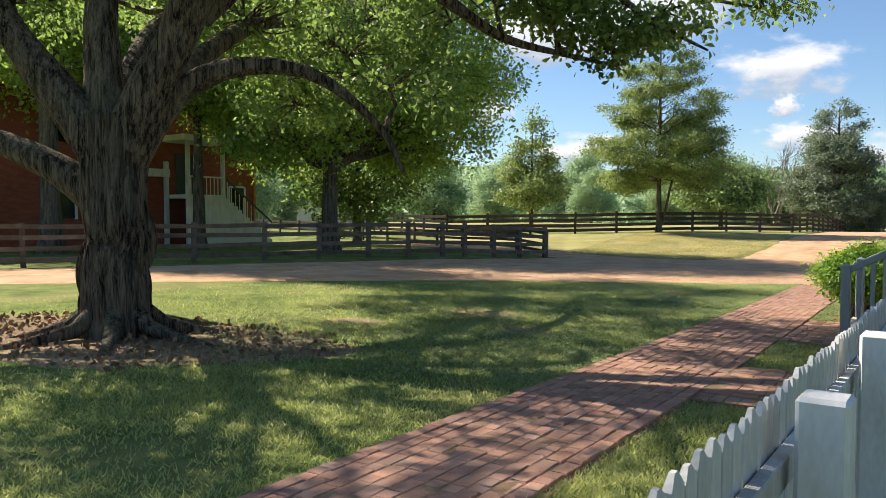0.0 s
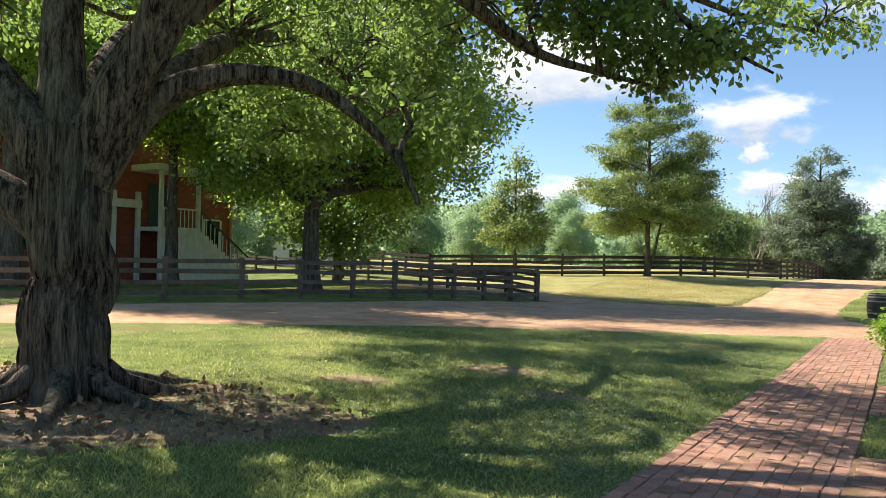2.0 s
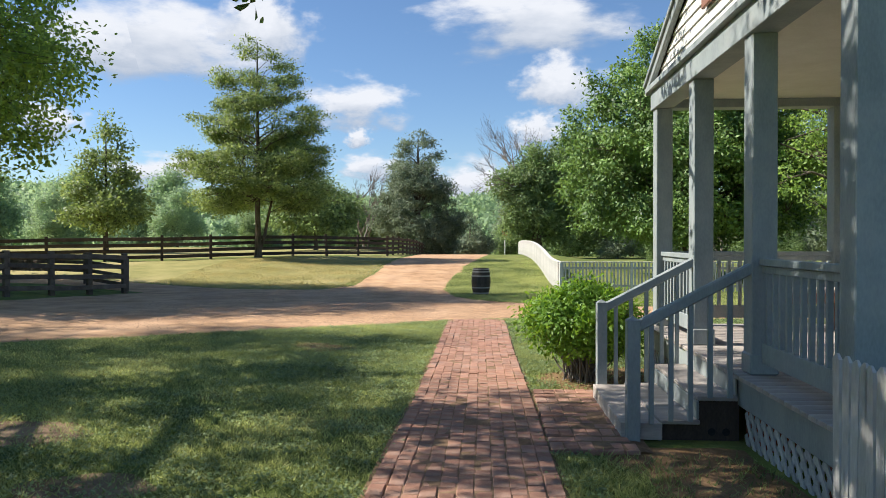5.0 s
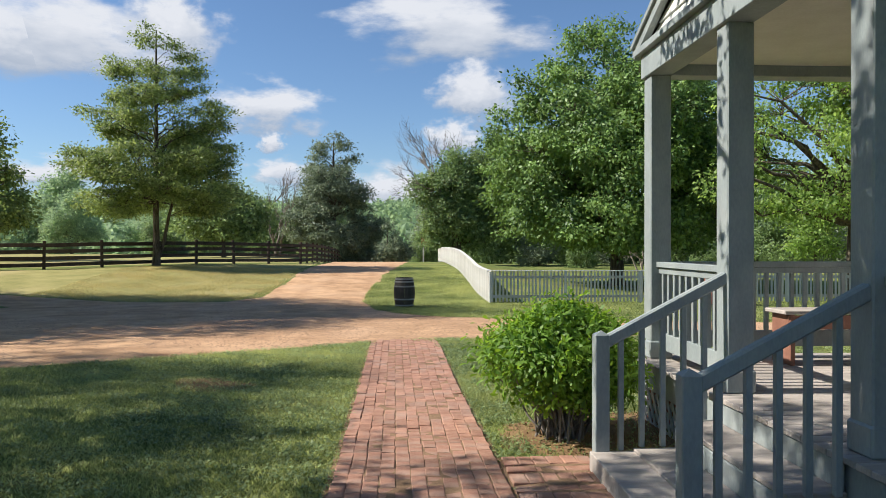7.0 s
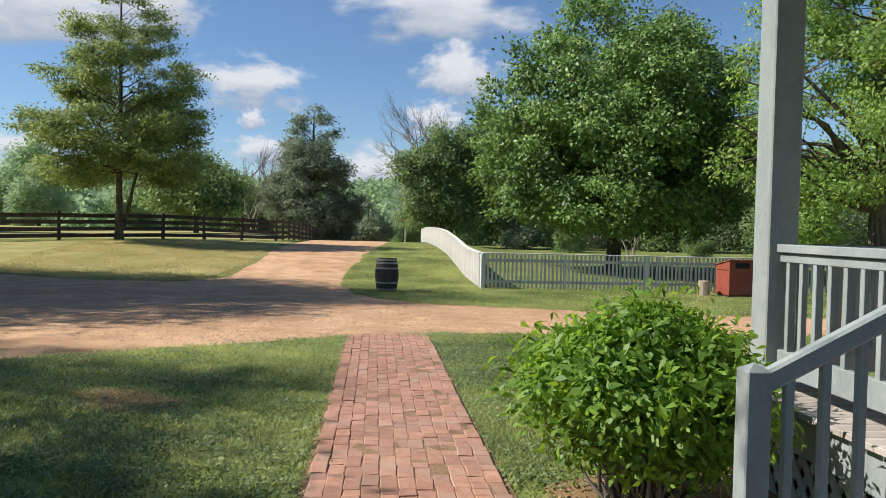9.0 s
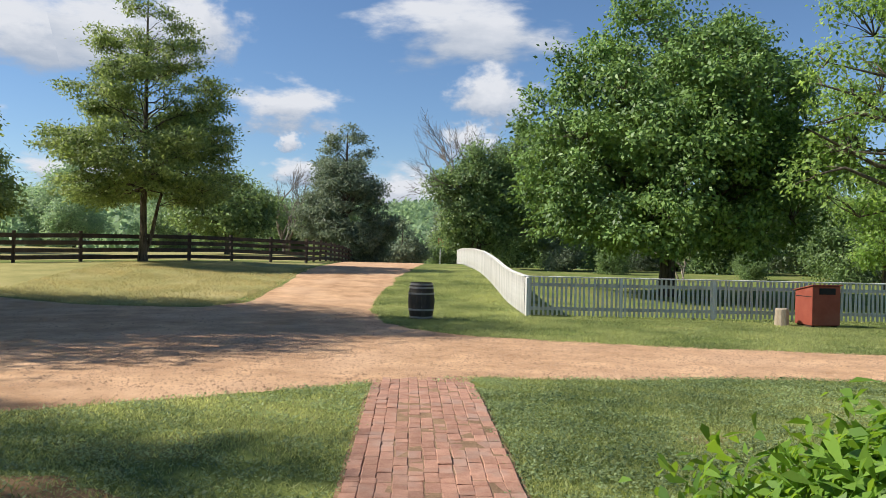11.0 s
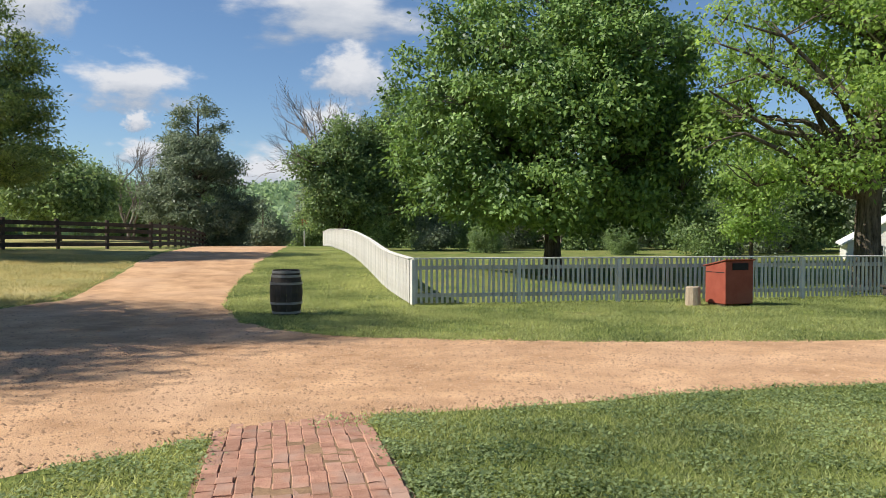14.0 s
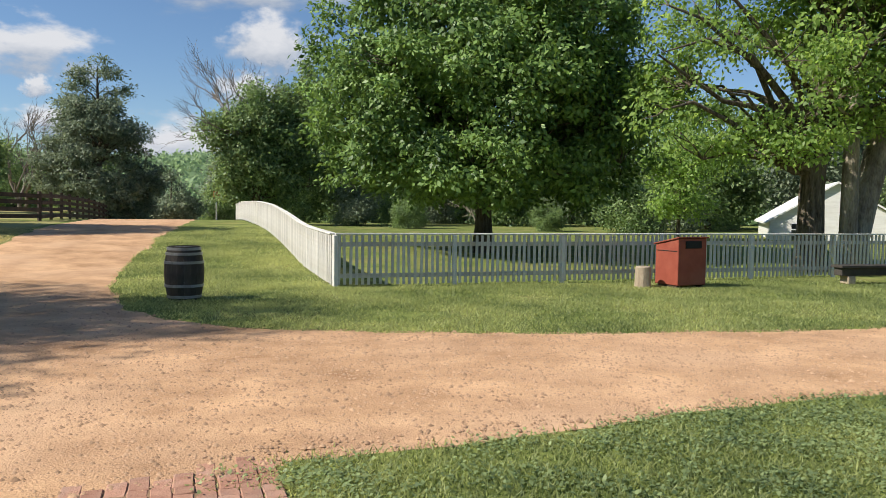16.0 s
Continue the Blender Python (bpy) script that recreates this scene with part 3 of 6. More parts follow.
OAK_LIMBS = [
    (rz_pts((-0.2, 1.75, 0), (-0.7, 2.1, 0), (-1.5, 2.45, 0.1), (-2.8, 2.75, 0.3), (-4.4, 3.3, 0.4), (-5.6, 3.6, 0.4), (-6.4, 3.7, 0.4)), 0.25, 0.012),
    (rz_pts((-0.15, 2.3, 0), (-0.6, 2.95, 0), (-1.15, 3.6, 0.1), (-1.8, 4.5, 0.3), (-2.8, 6.0, 0.6), (-3.6, 7.6, 0.8)), 0.29, 0.07),
    (rz_pts((-0.1, 2.4, 0.1), (-0.22, 3.3, 0.2), (-0.3, 4.4, 0.4), (-0.2, 6.2, 0.8), (0.1, 8.6, 1.0), (0.2, 10.2, 1.1)), 0.27, 0.06),
    (rz_pts((0.15, 2.4, 0), (0.5, 3.1, -0.1), (0.85, 3.7, -0.1), (1.3, 4.5, -0.2), (2.2, 6.0, -0.5), (3.2, 7.7, -0.8)), 0.31, 0.07),
    (rz_pts((0.2, 2.2, 0), (0.65, 2.95, 0.1), (1.15, 3.3, 0.2), (1.7, 3.42, 0.3), (2.3, 3.35, 0.4), (2.8, 3.05, 0.5), (3.25, 2.6, 0.6), (3.5, 2.1, 0.65)), 0.2, 0.02),
    (rz_pts((1.3, 4.5, -0.2), (2.2, 5.1, 0.0), (3.2, 4.9, 0.4), (4.0, 4.4, 0.7), (4.8, 3.95, 1.0), (5.6, 3.75, 1.1), (6.4, 3.6, 1.2)), 0.19, 0.012),
    (rz_pts((1.0, 4.0, -0.1), (2.0, 5.4, 0.3), (3.6, 5.6, 0.6), (4.8, 5.3, 0.9), (6.0, 4.7, 0.9), (6.8, 4.1, 0.8), (7.5, 3.7, 0.7)), 0.17, 0.01),
    (rz_pts((0.0, 2.4, 0.2), (0.4, 3.6, 1.5), (0.8, 4.6, 3.2), (1.2, 5.2, 5.2), (1.5, 5.5, 7.5), (1.6, 5.4, 8.4)), 0.22, 0.012),
    (rz_pts((-0.1, 2.4, 0.2), (-0.3, 3.9, 1.6), (-0.4, 5.0, 3.6), (-0.4, 5.8, 6.0), (-0.4, 6.0, 8.2), (-0.4, 5.9, 9.0)), 0.2, 0.012),
    (rz_pts((1.0, 4.0, 0.2), (2.6, 5.6, 0.9), (4.4, 5.9, 1.6), (6.2, 5.4, 2.1), (7.6, 4.9, 2.2), (8.8, 4.7, 2.3)), 0.16, 0.01),
    (rz_pts((4.2, 5.9, -2.0), (5.8, 5.4, -2.0), (7.0, 4.9, -1.9), (7.8, 4.5, -1.9)), 0.06, 0.01),
    (rz_pts((0.6, 3.3, -0.1), (1.6, 5.2, -0.6), (3.0, 6.0, -1.3), (4.2, 5.9, -2.0), (5.3, 5.4, -2.6), (6.0, 5.0, -2.8)), 0.17, 0.012),
]
_orng = np.random.default_rng(11)
OAK_LOBES = [(*(_R * a + _FW * c)[:2], z, r, r, r * 0.62) for a, z, c, r in (
    (-4.6, 4.6, 0.6, 1.9), (-2.6, 6.8, 1.2, 2.2), (-4.2, 6.6, -1.5, 1.8), (-0.2, 8.8, 1.2, 2.3), (0.6, 9.6, -0.6, 2.0), (2.4, 8.0, -0.6, 2.2), (3.2, 6.4, 0.8, 1.9), (2.2, 6.6, 3.0, 2.0),
    (5.3, 4.9, 1.2, 1.35), (6.6, 4.25, 0.9, 1.1), (4.3, 4.7, 1.6, 1.3), (5.2, 5.6, -2.2, 1.5), (3.6, 6.6, -2.6, 1.7), (-1.4, 6.0, 3.4, 2.0), (0.6, 4.9, 3.8, 1.7), (3.4, 3.0, 0.8, 0.8),
    (-3.0, 5.0, 3.2, 1.7), (4.6, 6.6, 2.2, 1.5), (6.0, 5.6, 0.0, 1.2), (4.7, 4.4, 1.0, 0.6), (5.5, 4.2, 1.1, 0.65), (6.3, 4.0, 1.15, 0.7), (6.9, 4.2, 0.8, 0.7))]
OAK_LOBES += [(-4, 5, 5.4, 1.6, 1.6, 0.95), (-2.5, 7, 5.0, 1.7, 1.7, 1.0), (-5, 7.5, 6.2, 1.7, 1.7, 1.0), (-2.3, 7.4, 5.8, 1.5, 1.5, 0.9), (-3.2, 8.9, 6.4, 1.5, 1.5, 0.9), (1.2, 5.6, 4.9, 1.2, 1.2, 0.7),
              (-6.5, 5.5, 6.5, 1.7, 1.7, 1.0), (-3.2, 6.2, 3.9, 1.3, 1.3, 0.7), (-0.6, 5.9, 3.9, 1.2, 1.2, 0.6), (0.5, 5.2, 6.6, 1.7, 1.7, 1.0), (-1.8, 5.2, 7.2, 1.8, 1.8, 1.1), (4.2, 4.6, 5.2, 1.2, 1.2, 0.8), (1.4, 3.6, 8.2, 1.9, 1.9, 1.2),
              # the six southern lobes are out of view, added to shade the lawn
              (-3.0, -3.5, 7.0, 1.6, 1.6, 0.9), (-1.0, -4.0, 6.5, 1.4, 1.4, 0.8), (0.8, -3.0, 7.2, 1.4, 1.4, 0.8), (-4.5, -2.2, 6.2, 1.7, 1.7, 1.0), (-2.2, -2.6, 8.0, 1.7, 1.7, 1.0), (-5.5, -4.0, 7.0, 1.5, 1.5, 0.9), (5.3, 6.2, 4.7, 0.7, 0.7, 0.4), (6.1, 7.0, 4.9, 0.6, 0.6, 0.4), (7.5, 2.9, 4.6, 0.5, 0.5, 0.4)]
build_tree("oak_tree", (*OAK, gz(*OAK) - 0.05), 0.39, 2.75, OAK_LOBES, 2150, 42, 0.16, 0.11, 3, M_BARK, L_OAK,
           "big old oak with furrowed dark bark and spreading limbs", limbs=OAK_LIMBS, sides=22, gap=0.5, fork=0.12, droop=0.25, flare=1.25, own_limbs=True, relief=0.05, lobed=True, freq=1.5)
_w = Wood()
_rr = np.random.default_rng(5)
for _i in range(8):
    _t = _i * 0.785 + _rr.uniform(-0.15, 0.15)
    _l = _rr.uniform(0.7, 1.5)
    _d = Vector((math.cos(_t), math.sin(_t), 0))
    _w.limb([_d * 0.3 + Vector((0, 0, 0.32)), _d * 0.55 + Vector((0, 0, 0.13)), _d * (0.55 + _l * 0.4) + Vector((0, 0, 0.05)), _d * (0.55 + _l) + Vector((0, 0, -0.05))], [0.12, 0.1, 0.06, 0.03], 7, 0.15, _i)
_o = tagged(new("tree_root", _w.mesh("tree_root", M_BARK)), "gnarled surface roots spreading from the oak trunk", "roots")
_o.location = (*OAK, gz(*OAK))

# ---- trees of the house yard, the pasture and the fields ----
_g = np.random.default_rng
build_tree("yard_tree", (-23.5, 25.5), 0.36, 12.5, [(x * 1.08, y * 1.06 + 0.17 * z, z, a * 1.08, b * 1.08, c) for x, y, z, a, b, c in lobes_from([(4.9, 5.6), (6.2, 7.6), (8.5, 8.2), (11.5, 7.0), (14.5, 5.4), (18, 3.0)], 84, _g(21))], 3000, 36, 0.4, 0.22, 22, M_BARK2, L_YARD,
           "spreading shade tree behind the board fence", gap=0.22)
# crown above about 11 m is unseen, raised so its shade reaches the lawn
build_tree("yard_tree", (-31.0, 16.8), 0.42, 18.0, lobes_from([(7.0, 4.0), (8, 5.2), (10, 4.6), (14, 3.2), (20, 3.4), (25, 1.6)], 56, _g(25)), 1500, 30, 0.42, 0.24, 26, M_BARK2, L_YARD, "tall sunlit shade tree before the brick house", gap=0.42)
build_tree("yard_tree", (-29.0, 22.6), 0.3, 9, lobes_from([(7.0, 3.6), (8, 5.0), (10, 5.0), (12.5, 2.4)], 34, _g(27)), 900, 30, 0.42, 0.24, 28, M_BARK2, L_YARD, "sunlit shade tree beside the white entrance stair", gap=0.12)
build_tree("yard_tree", (-28.5, 33.1), 0.24, 7, lobes_from([(2.2, 3.6), (4, 4.8), (7, 4.6), (10, 2.2)], 22, _g(31)), 520, 24, 0.5, 0.28, 32, M_BARK2, L_OAK,
           "slim dark shade tree in the house yard", gap=0.15)
_p = [(2.6, 3.4), (4.0, 4.7), (5.5, 4.6), (7.5, 4.1), (9.5, 3.0), (11.2, 1.9), (12.7, 0.5)]
build_tree("locust_tree", (-15.4, 46.3), 0.17, 12.2, lobes_from(_p, 80, _g(41), 0.4, (0.22, 0.4)), 1500, 52, 0.24, 0.17, 42, M_BARK2, L_LOCUST,
           "tall open-crowned tree beside the pasture fence", gap=0.34, flat=0.36, fork=0.85, width=0.4,
           limbs=[([(0.0, 0, 0.2), (0.35, 0.1, 1.3), (0.6, 0.1, 2.6), (1.1, 0.2, 4.6)], 0.12, 0.05)])
_p = [(1.6, 2.0), (3, 3.2), (5, 2.9), (7, 2.1), (8.8, 1.2), (10.2, 0.4)]
build_tree("young_tree", (-29.5, 56.3), 0.13, 9.8, lobes_from(_p, 36, _g(51), 0.5), 560, 24, 0.36, 0.26, 52, M_BARK2, L_LOCUST, "slender light green tree beyond the fences", gap=0.2, flat=0.5, fork=0.85)
_p = [(0.6, 4.2), (3, 5.0), (6, 4.5), (9, 3.5), (11, 2.5), (12.6, 1.1)]
build_tree("cedar_tree", (-9.5, 79.7), 0.3, 12.0, lobes_from(_p, 80, _g(61), 0.5, (0.25, 0.4)), 1900, 34, 0.28, 0.27, 62, M_BARK2, L_CEDAR, "dark cone-shaped cedar beside the lane", gap=0.05, flat=0.45, width=0.4, fork=0.85)
build_tree("cedar_tree", (-4.6, 92), 0.2, 4.4, lobes_from([(0.6, 2.8), (2, 2.9), (3.6, 1.8), (5.2, 0.4)], 26, _g(63), 0.6), 420, 24, 0.42, 0.32, 64, M_BARK2, L_CEDAR, "low dark cedar at the lane's end", gap=0.1, flat=0.6)
_p = [(1.4, 3.4), (3, 4.4), (4.6, 4.0), (6.2, 2.2), (7.0, 0.8)]
build_tree("field_tree", (-17.9, 71), 0.18, 6.0, lobes_from(_p, 40, _g(71), 0.5), 620, 24, 0.4, 0.3, 72, M_BARK2, L_FAR, "rounded dark green tree behind the pasture fence", gap=0.2, flat=0.5)


def bare_tree(at, h, spread, seed, label, lean=(0, 0), bark=None, levels=4, start=0.0):
    rng = np.random.default_rng(seed)
    t = thing("bare_tree", (at[0], at[1], gz(*at) - 0.1), 0, label, "tree")
    w = Wood()

    def grow(a, d, L, r, k):
        b = a + d * L
        pts = bend(a, b, 0.02, rng, 4, 0.1)
        w.limb(pts, taper(r, r * 0.55, 5), 6 if k > 1 else 4)
        if k == 0:
            return
        for i in range(3 if k > 1 else 4):
            q = pts[rng.integers(2, 5)]
            e = (d + Vector(rng.normal(0, 0.5, 3)) * spread + Vector((0, 0, 0.12))).normalized()
            grow(q, e, L * rng.uniform(0.55, 0.85), r * 0.55, k - 1)

    for i in range(3):
        d = Vector((rng.normal(0, 0.28) + lean[0], rng.normal(0, 0.2) + lean[1], 1)).normalized()
        grow(Vector((0.1 * i, 0, start)), d, h * 0.42, h * 0.018, levels)
    part("trunk", w.mesh("trunk", bark or M_TWIG), t)
    return t


bare_tree((-15.4, 81.8), 8.2, 0.75, 81, "leafless grey dead tree beside the cedar")
# vine-covered old tree at the lane with bare limbs on its western side
_l = [(-1.6, 0, 2.2, 1.4, 1.4, 1.2), (-1.0, 0, 4.0, 1.9, 1.9, 1.5), (0.4, 0, 3.2, 2.1, 2.0, 1.6), (1.6, 0.4, 5.2, 2.5, 2.2, 1.7), (-0.6, 0, 6.0, 2.4, 2.0, 1.6), (2.6, 0.2, 7.0, 2.2, 2.0, 1.5),
      (0.4, 0.2, 7.6, 2.2, 1.8, 1.4), (-2.4, 0, 5.8, 1.6, 1.4, 1.1), (3.6, 0.3, 8.4, 1.5, 1.3, 1.3), (3.0, 0.3, 9.6, 0.7, 0.7, 1.1), (3.8, 0, 4.6, 1.9, 1.8, 1.6)]
_l = [tuple(c * 1.14 for c in q) for q in _l] + [(5.2, 0.5, 6.6, 1.9, 1.6, 1.5), (5.4, 0.2, 3.4, 2.0, 1.8, 1.7), (2.2, 0.2, 2.0, 1.8, 1.6, 1.4)]
build_tree("vine_covered_tree", (2.1, 72.8), 0.5, 6.0, _l, 1500, 40, 0.32, 0.25, 92, M_BARK2, L_FAR, "old leaning tree draped in dark vines", gap=0.18, lean=(-1.2, 0))
bare_tree((1.0, 72.4), 7.6, 0.7, 95, "bare grey crown limbs above the vine-covered tree", lean=(-0.35, 0), levels=4, start=4.6)

_p = [(2.1, 4.2), (2.9, 6.2), (4.6, 6.5), (6.9, 5.9), (9.0, 4.7), (10.6, 3.3), (11.9, 1.4)]
build_tree("maple_tree", (7.0, 40.6), 0.3, 9.5, lobes_from(_p, 115, _g(101), 0.6, (0.2, 0.34)), 1950, 80, 0.27, 0.185, 102, M_BARK2, L_MAPLE, "full rounded dark green maple behind the picket fence", gap=0.34, fork=0.8, shell=0.78, droop=0.3, flat=0.6, freq=0.9)
_l = lobes_from([(3.4, 3.4), (4.8, 4.6), (7, 5.2), (9.5, 4.6), (12, 2.6)], 36, _g(111), 0.5)
_l += [(-5.2, -0.6, 5.2, 1.2, 1.2, 0.8), (-4.4, 0.2, 6.6, 1.3, 1.3, 0.9), (-3.4, -0.8, 4.4, 1.3, 1.2, 0.8), (-2.4, -0.6, 3.1, 1.2, 1.1, 0.8), (-1.4, -0.9, 3.6, 1.1, 1.1, 0.8), (-4.8, -0.3, 4.0, 0.9, 0.9, 0.7), (-3.2, 0.3, 2.9, 0.9, 0.9, 0.6)]
build_tree("shade_tree", (13.0, 32.2), 0.36, 9.5, _l, 900, 56, 0.24, 0.15, 112, M_BARK2, L_LIGHT, "tall light green shade tree with drooping branches", gap=0.58, lean=(0.5, 0), fork=0.7, droop=0.35,
           limbs=[([(0.1, 0, 2.6), (-0.9, -0.2, 4.2), (-2.4, -0.4, 5.4), (-3.8, -0.5, 5.7), (-5.0, -0.5, 5.3)], 0.16, 0.012), ([(0.1, 0, 3.4), (-1.2, -0.3, 5.4), (-2.8, -0.2, 6.8), (-4.4, 0, 7.2)], 0.13, 0.012)])
build_tree("shade_tree", (13.95, 31.9), 0.24, 10.0, lobes_from([(4.6, 2.8), (6, 3.8), (9, 4.2), (12, 2.2)], 26, _g(117), 0.5), 420, 50, 0.24, 0.15, 118, M_PALEBARK, L_LIGHT,
           "straight pale-barked shade tree behind the picket fence", gap=0.55, lean=(0.2, 0), fork=0.7, droop=0.35)
build_tree("shade_tree", (14.6, 32.4), 0.4, 8.5, [(x + 2.4, y, z, a, b, c) for x, y, z, a, b, c in lobes_from([(4.2, 3.2), (6, 4.4), (8.5, 4.4), (11, 2.6)], 30, _g(121), 0.5)], 460, 50, 0.24, 0.15, 122, M_PALEBARK, L_LIGHT,
           "thick leaning shade tree behind the picket fence", gap=0.55, lean=(3.2, 0.2), fork=0.6, droop=0.35)
build_tree("young_tree", (21.0, 49.0), 0.1, 6.4, lobes_from([(1.2, 1.4), (2.6, 2.3), (4.4, 2.0), (6.6, 0.6)], 24, _g(131), 0.6), 360, 24, 0.32, 0.2, 132, M_BARK2, L_LIGHT, "slim young tree on the lawn", gap=0.2)
bare_tree((12.6, 55), 3.6, 0.9, 141, "small bare ornamental tree on the far lawn", bark=M_PALEBARK, levels=3)

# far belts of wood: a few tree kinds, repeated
_far = [build_tree("woodland_tree", (60, 96), 0.2, 5.5, lobes_from([(0.6, 3.2), (2.5, 4.2), (5, 3.8), (7.5, 2.4), (9, 0.8)], 30, _g(151 + i), 0.65), 520, 30, 0.5, 0.3, 160 + i, M_BARK2, (L_FAR, L_CEDAR, L_HAZED)[i],
                   ("dark green woodland tree at the field's edge", "blackish evergreen at the field's edge", "green tree in the valley wood, haze in its leaf colour")[i], gap=0.1, group="field edge trees", twigs=False) for i in range(3)]
_rb = np.random.default_rng(77)
for _k, _x, _y, _s in ((1, 9.0, 72, 0.55), (0, 13.0, 74, 0.5), (1, 17.0, 78, 0.6), (0, 22.0, 74, 0.95), (1, 26.5, 82, 1.1), (0, 31.0, 72, 1.1), (0, 36.0, 66, 1.15), (1, 29, 62, 0.75), (0, 24, 58, 0.62), (1, 41, 60, 1.2), (0, 44, 52, 1.1),
                       (0, 14, 92, 1.3), (1, 20, 100, 1.3), (0, 7.5, 96, 1.15), (1, 2.0, 104, 1.1), (0, 28, 100, 1.4), (1, 38, 92, 1.4), (0, 48, 80, 1.4), (1, 56, 66, 1.4), (0, 11.5, 66, 0.34), (0, 19.5, 61, 0.3),
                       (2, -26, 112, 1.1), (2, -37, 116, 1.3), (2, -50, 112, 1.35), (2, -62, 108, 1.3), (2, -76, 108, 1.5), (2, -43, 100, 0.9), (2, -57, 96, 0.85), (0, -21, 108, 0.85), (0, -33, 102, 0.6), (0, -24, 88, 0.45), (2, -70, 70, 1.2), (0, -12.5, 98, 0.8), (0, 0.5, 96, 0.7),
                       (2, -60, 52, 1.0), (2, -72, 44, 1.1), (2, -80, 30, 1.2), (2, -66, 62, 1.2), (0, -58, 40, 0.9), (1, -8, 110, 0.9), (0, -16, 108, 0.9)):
    copy_thing(_far[_k], Matrix.Translation((_x, _y, gz(_x, _y) - 0.1)) @ Matrix.Rotation(_rb.uniform(0, 6.3), 4, "Z") @ Matrix.Scale(_s, 4))
for _k, _ob in enumerate(_far):
    _x, _y, _s = ((50, 94, 1.5), (64, 84, 1.5), (-78, 58, 1.3))[_k]
    _ob.matrix_basis = Matrix.Translation((_x, _y, gz(_x, _y) - 0.1)) @ Matrix.Scale(_s, 4)


def forest(name, seed, count, r0, r1, a0, a1, size, length, material, label, per=3):
    """Crowns of a distant wood on the hills, too many to count."""
    rng = np.random.default_rng(seed)
    t, r = np.radians(rng.uniform(a0, a1, count)), np.sqrt(rng.uniform(r0 ** 2, r1 ** 2, count))
    x, y = r * np.sin(t), 10 + r * np.cos(t)
    z = ground_z(x, y)
    k = 16
    s = rng.uniform(0.7, 1.3, (count, 1, 1)) * size
    d = rng.normal(0, 1, (count, k, 3))
    d /= np.linalg.norm(d, axis=2, keepdims=True)
    d[:, :, 2] = np.abs(d[:, :, 2]) * 1.3
    p = (np.stack([x, y, z + size * 0.35], 1)[:, None] + d * s).reshape(-1, 3)
    tagged(new(name, leaf_cards(name, p, per, size * 0.22, length, rng, material, 0.8, 0.1, 0.8)), label, "wood", kind="stuff")


# the leaf colour of these woods carries the distance haze
forest("distant_wood", 171, 2600, 260, 620, -75, 40, 6.0, 2.1, L_HAZED, "green wooded hills on the horizon, haze put into the leaf colour", 6)
forest("valley_wood", 172, 900, 125, 250, -70, 55, 5.0, 1.4, L_HAZED, "green trees filling the valley below the fields", 7)
forest("backdrop_wood", 173, 600, 120, 420, 40, 285, 7.0, 3.6, L_HAZED, "green woods closing the fields all around")


# ---- board fences ----
def board_fence(label, pts, heights, h, material, rail=(0.035, 0.13), post=0.14, group=""):
    t = thing("board_fence", (pts[0][0], pts[0][1], 0), 0, label, "fence", group)
    o = Vector((pts[0][0], pts[0][1], 0))
    rng = np.random.default_rng(len(pts))
    pm = box_mesh("post", post, post * 0.9, h + 0.42, material, 0.012)
    for i, (x, y) in enumerate(pts):
        d = math.degrees(math.atan2(pts[min(i + 1, len(pts) - 1)][1] - pts[max(i - 1, 0)][1], pts[min(i + 1, len(pts) - 1)][0] - pts[max(i - 1, 0)][0]))
        part("post", pm, t, pose(x - o.x, y - o.y, gz(x, y) - 0.35, rng.normal(0, 0.8), rng.normal(0, 0.8), d))
    for (x0, y0), (x1, y1) in zip(pts, pts[1:]):
        n = Vector((y1 - y0, x0 - x1, 0)).normalized() * (post * 0.45 + 0.02)
        for k in heights:
            j = rng.normal(0, 0.012, 2)
            a = Vector((x0, y0, gz(x0, y0) + k + j[0])) - o + n
            b = Vector((x1, y1, gz(x1, y1) + k + j[1])) - o + n
            part("rail", beam_mesh("rail", a, b, rail[0], rail[1], material, 0.006), t)
    return t


def stretch_line(points, step):
    out = []
    for (x0, y0), (x1, y1) in zip(points, points[1:]):
        n = max(1, round(math.hypot(x1 - x0, y1 - y0) / step))
        out += [(x0 + (x1 - x0) * i / n, y0 + (y1 - y0) * i / n) for i in range(n)]
    return out + [points[-1]]


_A, _E = Vector((-21.0, 16.2)), Vector((-14.6, 29.3))
_u = (_E - _A).normalized()
board_fence("weathered brown board fence along the road before the house", [tuple(_A + _u * s) for s in (-14.6, -12.1, -9.7, -7.3, -4.87, -2.4, 0.04, 2.42, 4.42, 6.35, 8.01, 9.51, 10.54, 11.93, 13.22, 14.51)],
            (0.24, 0.57, 0.9, 1.22), 1.28, M_GREYWOOD, (0.04, 0.14), 0.16)
board_fence("short weathered board fence behind the roadside fence", stretch_line([(-14.9, 29.9), (-19.5, 33.0), (-27, 36.5), (-46, 40)], 2.4), (0.2, 0.5, 0.8, 1.02), 1.08, M_GREYWOOD)
board_fence("long dark brown board fence along the pasture", stretch_line([(-44, 45), (-28, 41.5), (-19.6, 43.2), (-15.7, 46.9), (-9.2, 54.6)], 2.45), (0.2, 0.52, 0.84, 1.15), 1.28, M_DARKWOOD, (0.04, 0.185))
board_fence("dark brown board fence running beside the lane", stretch_line([(-9.2, 54.7), (-9.0, 62), (-8.7, 75), (-8.4, 92)], 2.2), (0.2, 0.52, 0.84, 1.15), 1.28, M_DARKWOOD, (0.04, 0.185))


